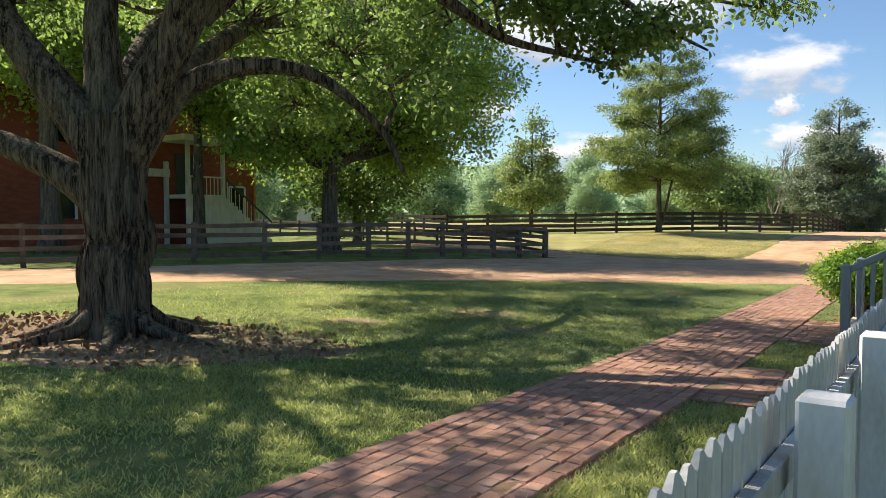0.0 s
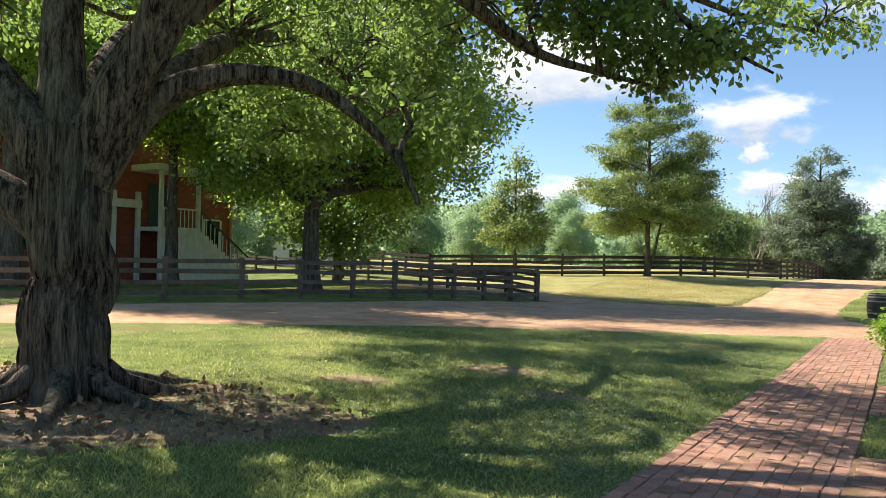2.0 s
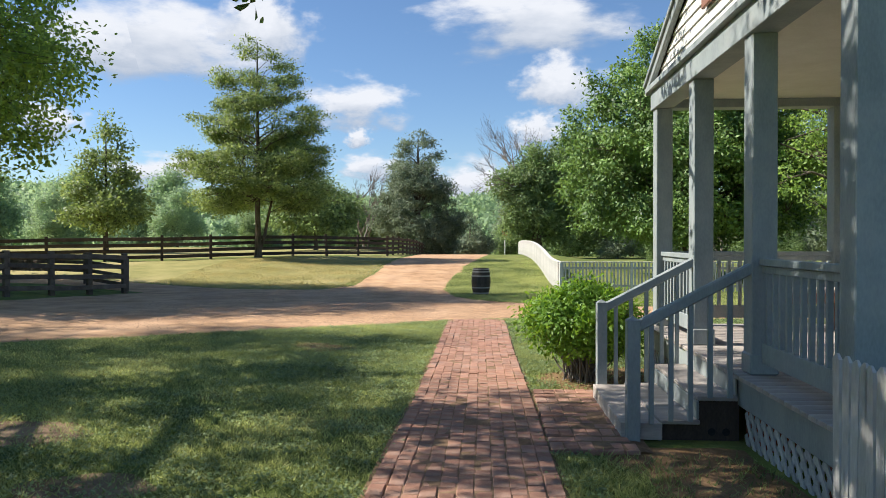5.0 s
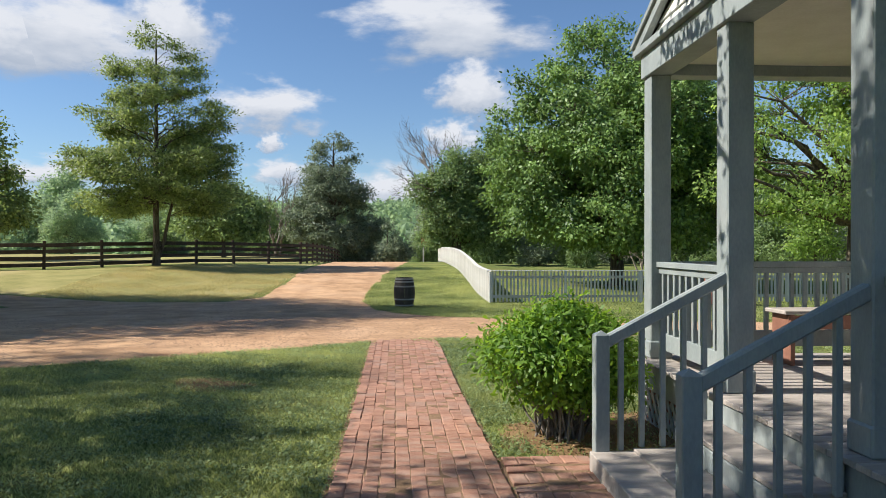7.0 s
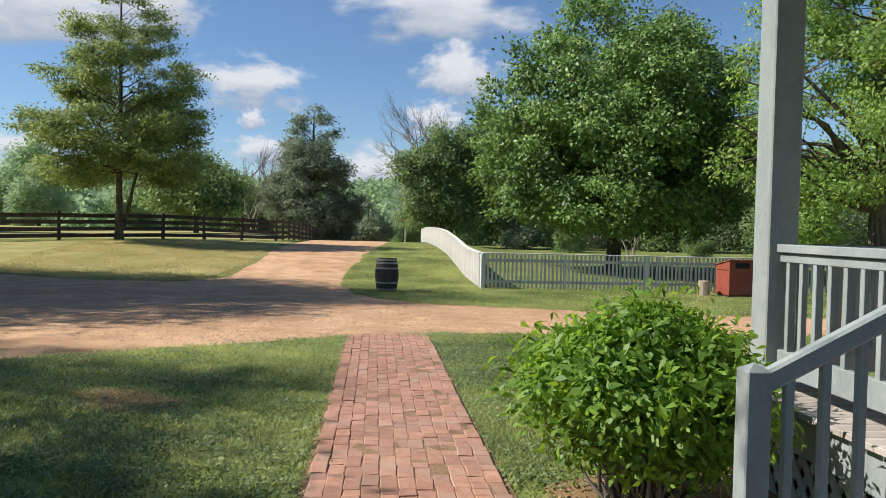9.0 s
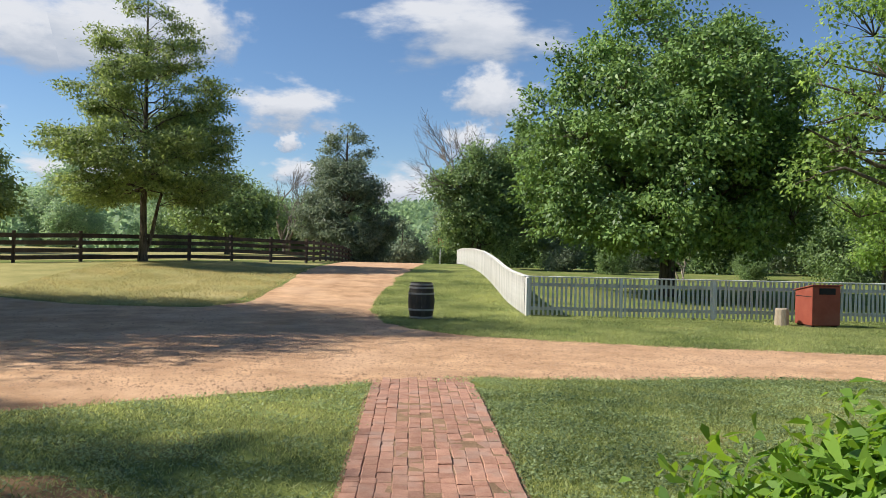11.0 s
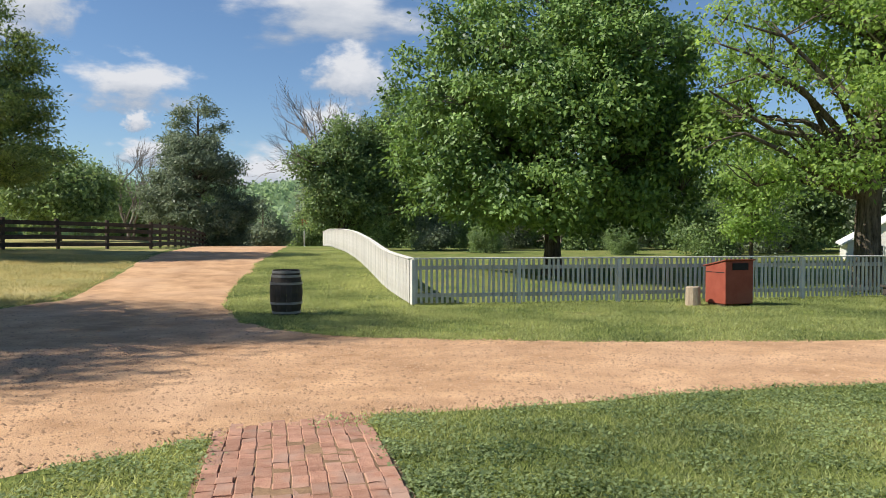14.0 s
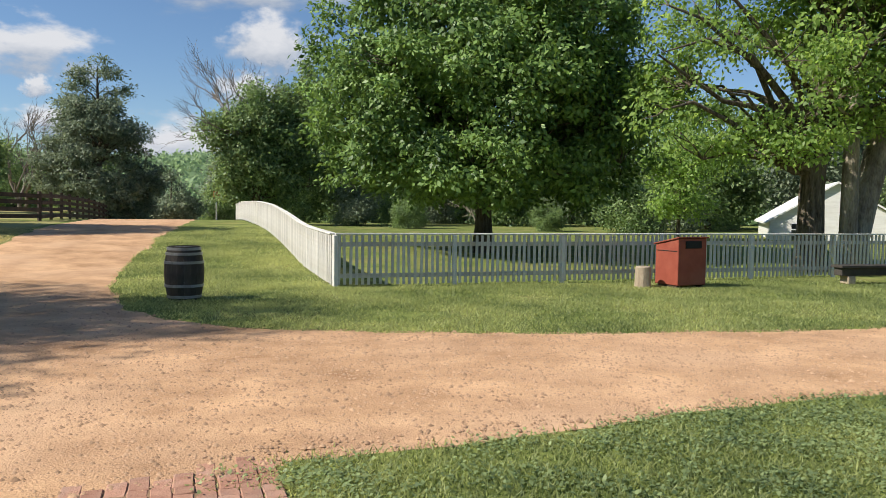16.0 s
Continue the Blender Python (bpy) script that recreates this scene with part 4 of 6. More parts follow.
# ---- picket fences ----
def picket_mesh(name, w, d, h, material):
    """A flat picket with a bevelled top."""
    v = [(-w / 2, 0, 0), (w / 2, 0, 0), (w / 2, d, 0), (-w / 2, d, 0), (-w / 2, 0, h - w * 0.4), (w / 2, 0, h - w * 0.4), (w / 2, d, h - w * 0.4), (-w / 2, d, h - w * 0.4), (-w * 0.12, d * 0.2, h), (w * 0.12, d * 0.2, h), (w * 0.12, d * 0.8, h), (-w * 0.12, d * 0.8, h)]
    f = [(3, 2, 1, 0), (0, 1, 5, 4), (1, 2, 6, 5), (2, 3, 7, 6), (3, 0, 4, 7), (4, 5, 9, 8), (5, 6, 10, 9), (6, 7, 11, 10), (7, 4, 8, 11), (8, 9, 10, 11)]
    return mesh_from(name, v, f, material)


def picket_fence(label, a, b, h, spacing, width, post_step, outside, cap, group="", post_w=0.1, post_out=0.0, post_at=(), post_up=0.0):
    """outside: +1 or -1, the side of the line from a to b on which the pickets are nailed."""
    a, b = Vector(a), Vector(b)
    d = (b - a)
    L = d.length
    d.normalize()
    n = Vector((-d.y, d.x)) * outside
    ang = math.degrees(math.atan2(d.y, d.x))
    t = thing("picket_fence", (a.x, a.y, 0), 0, label, "fence", group)
    rng = np.random.default_rng(int(L * 10))
    pm = picket_mesh("picket", width, 0.02, h - 0.05 if not cap else h - 0.06, M_PICKET)
    k = int(L / spacing)
    for i in range(k):
        p = a + d * (spacing * (i + 0.5)) + n * (0.055 if outside > 0 else 0.075)
        q = p - a
        part("picket", pm, t, pose(q.x, q.y, gz(p.x, p.y) + 0.05 + rng.normal(0, 0.006), 0, rng.normal(0, 0.7), ang))
    pts = [a + d * (L * i / max(1, round(L / post_step))) for i in range(round(L / post_step) + 1)]
    if post_at:
        pts = [a + d * q for q in post_at]
    qm = box_mesh("post", post_w, post_w, h + 0.28 + post_up, M_WHITE, 0.012)
    for p in pts:
        q = p - a + n * post_out
        part("post", qm, t, pose(q.x, q.y, gz(p.x, p.y) - 0.3, 0, 0, ang))
    seg = [a + d * (L * i / max(1, round(L / 1.2))) for i in range(round(L / 1.2) + 1)]
    for p, q in zip(seg, seg[1:]):
        for hh in (0.22, h - 0.2):
            A = Vector((p.x - a.x, p.y - a.y, gz(p.x, p.y) + hh)) + Vector((n.x, n.y, 0)) * 0.03
            B = Vector((q.x - a.x, q.y - a.y, gz(q.x, q.y) + hh)) + Vector((n.x, n.y, 0)) * 0.03
            part("rail", beam_mesh("rail", A, B, 0.04, 0.085, M_PICKET, 0.004), t)
        if cap:
            A = Vector((p.x - a.x, p.y - a.y, gz(p.x, p.y) + h)) + Vector((n.x, n.y, 0)) * 0.03
            B = Vector((q.x - a.x, q.y - a.y, gz(q.x, q.y) + h)) + Vector((n.x, n.y, 0)) * 0.03
            part("cap", beam_mesh("cap", A, B, 0.13, 0.03, M_WHITE, 0.004), t)
    return t


picket_fence("weathered white picket fence between walk and yard", (-0.53, 1.28), (-0.44, 8.88), 0.94, 0.088, 0.075, 1.38, 1, False, "white picket fences", 0.13, -0.085, (0.07, 1.43, 2.82, 4.2, 5.59, 6.97), 0.05)
picket_fence("bright white picket fence climbing beside the lane", (0.1, 30.75), (0.1, 66.5), 1.03, 0.125, 0.1, 2.4, 1, True, "white picket fences")
picket_fence("capped grey-white picket fence facing the gravel road", (0.1, 30.7), (19.3, 30.5), 1.03, 0.117, 0.056, 2.4, -1, True, "white picket fences", 0.085, 0.05)

# ---- the office with its porch ----
DECK, BEAM, EAVE, RIDGE = 0.17, 2.76, 3.0, 4.08
PX, WX = -0.36, 1.8                      # porch front, house wall
Y0, Y1, YP = 8.95, 14.0, (9.05, 10.65, 12.27, 13.9)
office = thing("porch_office", (PX, 11.2, gz(0, 11)), 0, "small grey-white clapboard office with a gabled front porch", "building")
_ob = Vector((PX, 11.2, gz(0, 11)))


def opart(name, me, label="", parent=None):
    ob = part(name, me, parent or office, None, label)
    if parent is None:
        ob.matrix_basis = Matrix.Translation(-_ob)
    return ob


def obox(name, x0, x1, y0, y1, z0, z1, material, label="", bevel=0.006):
    return opart(name, box_mesh(name, x1 - x0, y1 - y0, z1 - z0, material, bevel, ((x0 + x1) / 2, (y0 + y1) / 2, z0)), label)


for _y in YP:
    _c = opart("porch_post", box_mesh("porch_post", 0.19, 0.19, BEAM - DECK, M_GREY, 0.008, (PX + 0.1, _y, DECK)), "square grey painted porch post")
    part("plinth", box_mesh("plinth", 0.215, 0.215, 0.16, M_GREY, 0.012, (PX + 0.1, _y, DECK + 0.002)), _c)
for _y in (YP[0], YP[3]):
    opart("porch_post", box_mesh("porch_post", 0.1, 0.19, BEAM - DECK, M_GREY, 0.008, (WX - 0.055, _y, DECK)))
obox("front_beam", PX - 0.02, PX + 0.2, Y0 - 0.02, Y1 + 0.02, BEAM, EAVE - 0.02, M_GREY, "broad grey painted beam")
for _y in (YP[0], YP[3]):
    obox("side_beam", PX + 0.2, WX, _y - 0.1, _y + 0.1, BEAM, EAVE - 0.02, M_GREY)
obox("cornice", PX - 0.07, PX + 0.1, Y0 - 0.12, Y1 + 0.12, EAVE - 0.018, EAVE + 0.05, M_GREY)
obox("porch_ceiling", PX + 0.2, WX, YP[0] + 0.1, YP[3] - 0.1, BEAM + 0.1, BEAM + 0.13, M_CREAM, "cream painted porch ceiling", 0)
# deck boards run from the wall to the front
_dm = box_mesh("deck_board", WX - PX + 0.1, 0.118, 0.035, M_DECK, 0.004)
_y = Y0 - 0.02
while _y < Y1 + 0.02:
    _p = part("deck_board", _dm, office)
    _p.matrix_basis = Matrix.Translation(-_ob) @ pose((PX + WX) / 2 - 0.05, _y + 0.06, DECK - 0.035 + random.uniform(-0.002, 0.002))
    _y += 0.123
obox("rim_board", PX - 0.05, PX, Y0, Y1, DECK - 0.26, DECK - 0.04, M_GREY)
obox("rim_board", PX, WX, Y1 - 0.04, Y1, DECK - 0.26, DECK - 0.04, M_GREY)
obox("rim_board", PX, WX, Y0, Y0 + 0.04, DECK - 0.26, DECK - 0.04, M_GREY)
for _y in (Y0 + 0.2, 10.55, 12.35, Y1 - 0.2):
    obox("pier", PX + 0.02, PX + 0.3, _y - 0.18, _y + 0.18, -0.75, DECK - 0.27, M_HOUSEBRICK, "red brick porch pier")


def lattice(p0, p1, z0, z1, drop):
    """Crossed slats between two points on the plan."""
    a, b = Vector((p0[0], p0[1], 0)), Vector((p1[0], p1[1], 0))
    L, H = (b - a).length, z1 - z0
    d = (b - a).normalized()
    lat = part("lattice", mesh_from("lattice_frame", [], [], M_LATTICE), office, Matrix.Translation(-_ob), "diagonal lattice skirt under the porch")
    nrm = Vector((d.y, -d.x, 0))
    for s, off in ((1, 0.0), (-1, 0.012)):
        x = -H
        while x < L + H:
            q = []
            x0, x1 = (x, x + H * 0.75) if s > 0 else (x + H * 0.75, x)
            t0, t1 = 0.0, 1.0
            if x1 != x0:
                ta, tb = (0 - x0) / (x1 - x0), (L - x0) / (x1 - x0)
                t0, t1 = max(t0, min(ta, tb)), min(t1, max(ta, tb))
            if t1 - t0 > 0.08:
                q = [a + d * (x0 + (x1 - x0) * t) + Vector((0, 0, z0 + H * t)) + nrm * off for t in (t0, t1)]
                u = (q[1] - q[0]).normalized()
                w = u.cross(nrm) * 0.024
                vv = [q[0] - w, q[0] + w, q[1] + w, q[1] - w]
                vs = [v + nrm * 0.005 for v in vv] + [v - nrm * 0.005 for v in vv]
                part("slat", mesh_from("slat", vs, [(0, 1, 2, 3), (7, 6, 5, 4), (0, 4, 5, 1), (1, 5, 6, 2), (2, 6, 7, 3), (3, 7, 4, 0)], M_LATTICE), lat)
            x += 0.125


lattice((PX - 0.02, Y0), (PX - 0.02, 10.6), -0.42, DECK - 0.27, 0)
lattice((PX - 0.02, 12.27), (PX - 0.02, Y1), -0.42, DECK - 0.27, 0)
lattice((WX, Y1 - 0.02), (PX, Y1 - 0.02), -0.42, DECK - 0.27, 0)


def railing(name, a, b, z_low, z_top, count, board=True, label="grey painted railing with square balusters"):
    a, b = Vector(a), Vector(b)
    r = part(name, beam_mesh("top_rail", a + Vector((0, 0, z_top)), b + Vector((0, 0, z_top)), 0.09, 0.05, M_GREY), office, Matrix.Translation(-_ob), label)
    part("under_rail", beam_mesh("under_rail", a + Vector((0, 0, z_top - 0.055)), b + Vector((0, 0, z_top - 0.055)), 0.045, 0.055, M_GREY), r)
    part("bottom_rail", beam_mesh("bottom_rail", a + Vector((0, 0, z_low)), b + Vector((0, 0, z_low)), 0.045, 0.15, M_GREY), r)
    for i in range(count):
        p = a.lerp(b, (i + 0.6) / (count + 0.2))
        part("baluster", box_mesh("baluster", 0.036, 0.036, z_top - z_low - 0.14, M_GREY, 0.003, (p.x, p.y, p.z + z_low + 0.07)), r)


_rx = PX + 0.1
railing("railing", (_rx, YP[0] + 0.1, DECK), (_rx, YP[1] - 0.1, DECK), 0.17, 0.86, 11)
railing("railing", (_rx, YP[2] + 0.1, DECK), (_rx, YP[3] - 0.1, DECK), 0.17, 0.86, 10)
railing("railing", (PX + 0.2, YP[3], DECK), (WX - 0.1, YP[3], DECK), 0.17, 0.86, 15)
railing("railing", (PX + 0.2, YP[0], DECK), (WX - 0.1, YP[0], DECK), 0.17, 0.86, 15)

# steps
_sy0, _sy1 = 10.67, 12.17
for _i in range(3):
    _x1 = PX - 0.06 - 0.29 * _i
    _top = DECK - 0.02 - 0.185 * (_i + 1) + 0.02
    if _i < 2:
        obox("tread", _x1 - 0.31, _x1, _sy0 - 0.02, _sy1 + 0.02, _top - 0.035, _top, M_DECK, "worn wooden step tread")
    obox("riser", _x1 - 0.02 - 0.002 * _i, _x1 - 0.002, _sy0, _sy1, (_top - 0.0), DECK - 0.04 - 0.185 * _i - (0.0 if _i == 0 else 0.0), M_GREY)
obox("tread", PX - 0.96, PX - 0.64, _sy0 - 0.03, _sy1 + 0.03, gz(-1.2, 11.3) + 0.02, gz(-1.2, 11.3) + 0.055 + 0.1, M_DECK, "worn wooden bottom step")
for _y in (_sy0 + 0.03, _sy1 - 0.03):
    _v = [(PX - 0.04, _y, -0.6), (PX - 0.9, _y, -0.6), (PX - 0.9, _y, -0.37), (PX - 0.65, _y, -0.37), (PX - 0.65, _y, -0.24), (PX - 0.36, _y, -0.24), (PX - 0.36, _y, -0.05), (PX - 0.04, _y, -0.05)]
    _v2 = [(x, y + 0.04, z) for x, y, z in _v]
    _n = len(_v)
    opart("stringer", mesh_from("stringer", _v + _v2, [tuple(range(_n)), tuple(range(2 * _n - 1, _n - 1, -1))] + [(i, (i + 1) % _n, (i + 1) % _n + _n, i + _n) for i in range(_n)], M_DARKWOOD), "dark weathered stair side")

for _x in (PX - 0.14, PX - 0.25):
    opart("vent_hole", lathe_mesh("vent_hole", [(0.028, 0.0), (0.03, 0.004)], M_BLACK, 12), "round dark vent hole").matrix_basis = Matrix.Translation(-_ob) @ pose(_x, _sy0 + 0.029, -0.3, 90, 0, 0)


def newel_mesh(h):
    bm = bmesh.new()
    bmesh.ops.create_cube(bm, size=1)
    for v in bm.verts:
        v.co = Vector((v.co.x * 0.1, v.co.y * 0.1, (v.co.z + 0.5) * h))
    bmesh.ops.bevel(bm, geom=bm.edges[:], offset=0.006, segments=1, affect="EDGES")
    top = max(bm.faces, key=lambda f: f.calc_center_median().z)
    r = bmesh.ops.poke(bm, faces=[top])
    for v in r["verts"]:
        v.co.z += 0.028
    me = bpy.data.meshes.new("newel")
    bm.to_mesh(me)
    bm.free()
    me.materials.append(M_GREY)
    return me


NX = -1.235
for _y in (10.6, 12.22):
    _zg = gz(NX, _y) - 0.06
    _nw = part("newel", newel_mesh(0.585 - _zg), office, Matrix.Translation(-_ob) @ pose(NX, _y, _zg), "square grey newel post with a pointed cap")
    _hr = part("hand_rail", beam_mesh("hand_rail", (NX + 0.03, _y, 0.53), (PX + 0.02, _y, 0.985), 0.06, 0.085, M_GREY, 0.012), office, Matrix.Translation(-_ob), "sloping grey stair handrail")
    for _i in range(5):
        _x = NX + 0.14 + _i * 0.148
        _zt = 0.53 + (_x - NX - 0.03) * 0.535 - 0.04
        _zb = -0.2 if _x < PX - 0.65 + 0.02 else (-0.01 if _x < PX - 0.36 else DECK - 0.19)
        _zb = (gz(-1.2, 11) + 0.15) if _x < PX - 0.65 else ((DECK - 0.37) if _x < PX - 0.355 else (DECK - 0.185))
        part("baluster", box_mesh("baluster", 0.036, 0.036, _zt - _zb, M_GREY, 0.003, (_x, _y, _zb)), _hr)

# walls in clapboard, with a window beside the porch's end
_nb = int((EAVE + 0.1 - 0.1) / 0.115)


def clap_wall(p0, p1, z0, z1, out, holes=()):
    """Boards between two plan points, lapped; out: the way they face. holes: (from, to, low, high) along the wall."""
    a, b = Vector(p0), Vector(p1)
    d = (b - a).normalized()
    o = Vector(out)
    L = (b - a).length
    z = z0
    while z < z1:
        spans = [(0.0, L)]
        for h0, h1, zl, zh in holes:
            if zl < z + 0.06 < zh:
                spans = [(0.0, h0), (h1, L)]
        for s0, s1 in spans:
            q0, q1 = a + d * s0, a + d * s1
            v = []
            for q in (q0, q1):
                for k, zz in ((0.03, z), (0.012, z + 0.125), (0.0, z + 0.125), (0.0, z)):
                    v.append((q.x + o.x * k, q.y + o.y * k, zz))
            f = [(0, 4, 5, 1), (1, 5, 6, 2), (2, 6, 7, 3), (3, 7, 4, 0), (0, 1, 2, 3), (7, 6, 5, 4)]
            part("clapboard", mesh_from("clapboard", v, f, M_CLAP), office, Matrix.Translation(-_ob))
        z += 0.115


WIN = (12.2, 12.98, 0.95, 2.4)
clap_wall((WX, Y0 + 0.1), (WX, Y1 - 0.1), DECK, BEAM + 0.1, (-1, 0), [(WIN[0] - Y0 - 0.1, WIN[1] - Y0 - 0.1, WIN[2], WIN[3])])
clap_wall((WX, Y1 - 0.1), (WX + 6, Y1 - 0.1), -0.1, EAVE, (0, 1))
obox("inner_wall", WX + 0.02, WX + 0.12, Y0 + 0.1, WIN[0], -0.3, EAVE, M_CLAP, "", 0)
obox("inner_wall", WX + 0.02, WX + 0.12, WIN[1], Y1 - 0.12, -0.3, EAVE, M_CLAP, "", 0)
obox("inner_wall", WX + 0.02, WX + 0.12, WIN[0], WIN[1], -0.3, WIN[2], M_CLAP, "", 0)
obox("inner_wall", WX + 0.02, WX + 0.12, WIN[0], WIN[1], WIN[3], EAVE, M_CLAP, "", 0)
obox("inner_wall", WX + 0.12, WX + 6, Y1 - 0.24, Y1 - 0.12, -0.3, EAVE, M_CLAP, "", 0)
obox("inner_wall", WX + 0.12, WX + 6, Y0 + 0.1, Y0 + 0.22, -0.3, EAVE, M_CLAP, "", 0)
obox("inner_wall", WX + 6, WX + 6.12, Y0 + 0.1, Y1 - 0.12, -0.3, EAVE, M_CLAP, "", 0)
obox("room_floor", WX + 0.12, WX + 6, Y0 + 0.2, Y1 - 0.2, DECK - 0.05, DECK, M_DECK, "", 0)
obox("room_ceiling", WX + 0.02, WX + 6.1, Y0 + 0.1, Y1 - 0.1, EAVE + 0.01, EAVE + 0.04, M_CREAM, "", 0)
obox("corner_board", WX - 0.035, WX + 0.06, Y1 - 0.1, Y1 - 0.06, DECK, BEAM, M_WHITE)
obox("skirting_board", WX - 0.045, WX, Y0 + 0.1, Y1 - 0.1, DECK, DECK + 0.16, M_GREY)
_win = opart("window", box_mesh("window_sill", 0.1, 1.0, 0.05, M_GREY, 0.005, (WX - 0.04, (WIN[0] + WIN[1]) / 2, WIN[2] - 0.05)), "grey-framed sash window with small panes")
for _a, _b, _c, _d in ((WIN[0], WIN[0] + 0.08, WIN[2], WIN[3]), (WIN[1] - 0.08, WIN[1], WIN[2], WIN[3]), (WIN[0] + 0.08, WIN[1] - 0.08, WIN[3] - 0.08, WIN[3]), (WIN[0] + 0.08, WIN[1] - 0.08, (WIN[2] + WIN[3]) / 2 - 0.02, (WIN[2] + WIN[3]) / 2 + 0.02)):
    part("frame", box_mesh("frame", 0.07, _b - _a, _d - _c, M_GREY, 0.004, (WX + 0.0, (_a + _b) / 2, _c)), _win)
for _i in range(1, 3):
    _yy = WIN[0] + 0.08 + (WIN[1] - WIN[0] - 0.16) * _i / 3
    part("glazing_bar", box_mesh("glazing_bar", 0.03, 0.022, WIN[3] - WIN[2] - 0.1, M_GREY, 0.003, (WX + 0.025, _yy, WIN[2] + 0.02)), _win)
for _i in range(1, 6):
    _zz = WIN[2] + (WIN[3] - WIN[2]) * _i / 6
    part("glazing_bar", box_mesh("glazing_bar", 0.028, WIN[1] - WIN[0] - 0.16, 0.02, M_GREY, 0.003, (WX + 0.03, (WIN[0] + WIN[1]) / 2, _zz)), _win)
part("pane", box_mesh("pane", 0.008, WIN[1] - WIN[0] - 0.1, WIN[3] - WIN[2] - 0.06, M_GLASS, 0, (WX + 0.055, (WIN[0] + WIN[1]) / 2, WIN[2] + 0.02)), _win, label="dark window glass")
for _yy in (WIN[0] - 0.24, WIN[1] + 0.2):
    _sh = opart("shutter", box_mesh("shutter", 0.035, 0.38, WIN[3] - WIN[2], M_SHUTTER, 0.005, (WX - 0.055, _yy, WIN[2])), "dark green louvred shutter")
    for _i in range(18):
        part("slat", box_mesh("slat", 0.012, 0.3, 0.05, M_SHUTTER, 0.002, (WX - 0.079, _yy, WIN[2] + 0.08 + _i * 0.075)), _sh)

# pediment and roof
_gm = (Y0 + Y1) / 2
_z = EAVE + 0.05
while _z < RIDGE - 0.1:
    _half = (Y1 - Y0) / 2 * (RIDGE - _z) / (RIDGE - EAVE) - 0.03
    _v = []
    for _yy, _s in ((_gm - _half, 1), (_gm + _half, -1)):
        _in = 0.125 * (Y1 - Y0) / 2 / (RIDGE - EAVE) * _s
        _v += [(PX + 0.0, _yy, _z), (PX + 0.018, _yy + _in, _z + 0.125), (PX + 0.05, _yy + _in, _z + 0.125), (PX + 0.05, _yy, _z)]
    opart("clapboard", mesh_from("clapboard", _v, [(0, 4, 5, 1), (1, 5, 6, 2), (2, 6, 7, 3), (3, 7, 4, 0), (0, 1, 2, 3), (7, 6, 5, 4)], M_CLAP))
    _z += 0.118
for _s, _y in ((1, Y0 - 0.12), (-1, Y1 + 0.12)):
    opart("rake_board", beam_mesh("rake_board", (PX - 0.035, _y, EAVE + 0.02), (PX - 0.035, _gm, RIDGE + 0.06), 0.06, 0.13, M_GREY), "sloping grey gable trim")
    opart("rake_board", beam_mesh("rake_board", (PX - 0.065, _y, EAVE + 0.075), (PX - 0.065, _gm, RIDGE + 0.115), 0.05, 0.05, M_GREY))
    _sl = Vector((0, _gm - _y, RIDGE - EAVE + 0.05))
    _L = _sl.length
    _u = _sl.normalized()
    _nn = Vector((0, -_s * _u.z, abs(_u.y)))
    opart("roof_slope", beam_mesh("roof_slope", (3.76, _y, EAVE + 0.11), (3.76, _gm, RIDGE + 0.16), 8.2, 0.05, M_DARKWOOD, 0))
    # courses of shingles
    _v, _f = [], []
    for _c in range(int(_L / 0.14)):
        _x = PX - 0.06 + random.uniform(0, 0.05)
        while _x < WX + 5.9:
            _w = random.uniform(0.1, 0.17)
            _p = Vector((_x, _y, EAVE + 0.14)) + _u * (0.14 * _c - 0.03 + random.uniform(-0.006, 0.006)) + _nn * 0.012
            _q = _p + _u * 0.17
            _k = len(_v)
            _v += [_p + _nn * 0.016, _p + _nn * 0.016 + Vector((_w - 0.008, 0, 0)), _q + Vector((_w - 0.008, 0, 0)), _q, _p - _nn * 0.004, _p - _nn * 0.004 + Vector((_w - 0.008, 0, 0))]
            _f += [(_k, _k + 1, _k + 2, _k + 3), (_k + 4, _k + 5, _k + 1, _k)]
            _x += _w
    _sg = opart("shingles", mesh_from("shingles", _v, _f, M_SHINGLE), "dark weathered wooden shingles")
    tagged(_sg, kind="stuff")
obox("gutter_board", PX - 0.05, WX + 6, Y0 - 0.14, Y0 - 0.02, EAVE - 0.02, EAVE + 0.08, M_GREY)
obox("gutter_board", PX - 0.05, WX + 6, Y1 + 0.02, Y1 + 0.14, EAVE - 0.02, EAVE + 0.08, M_GREY)
opart("rear_gable", mesh_from("rear_gable", [(WX + 6.1, Y0 + 0.1, EAVE), (WX + 6.1, Y1 - 0.1, EAVE), (WX + 6.1, _gm, RIDGE), (WX + 6.0, Y0 + 0.1, EAVE), (WX + 6.0, Y1 - 0.1, EAVE), (WX + 6.0, _gm, RIDGE)],
      [(0, 1, 2), (5, 4, 3), (0, 3, 4, 1), (1, 4, 5, 2), (2, 5, 3, 0)], M_CLAP))
_sg = thing("name_board", (PX - 0.03, 11.45, 3.3), 0, "small red-brown wooden sign with worn lettering", "sign")
part("board", box_mesh("board", 0.03, 0.62, 0.34, M_SIGN, 0.006), _sg)
for _i, _w in enumerate((0.42, 0.48, 0.34)):
    part("lettering", box_mesh("lettering", 0.006, _w, 0.035, M_WHITE, 0, (-0.016, 0, 0.24 - _i * 0.085)), _sg, label="worn pale lettering bar")

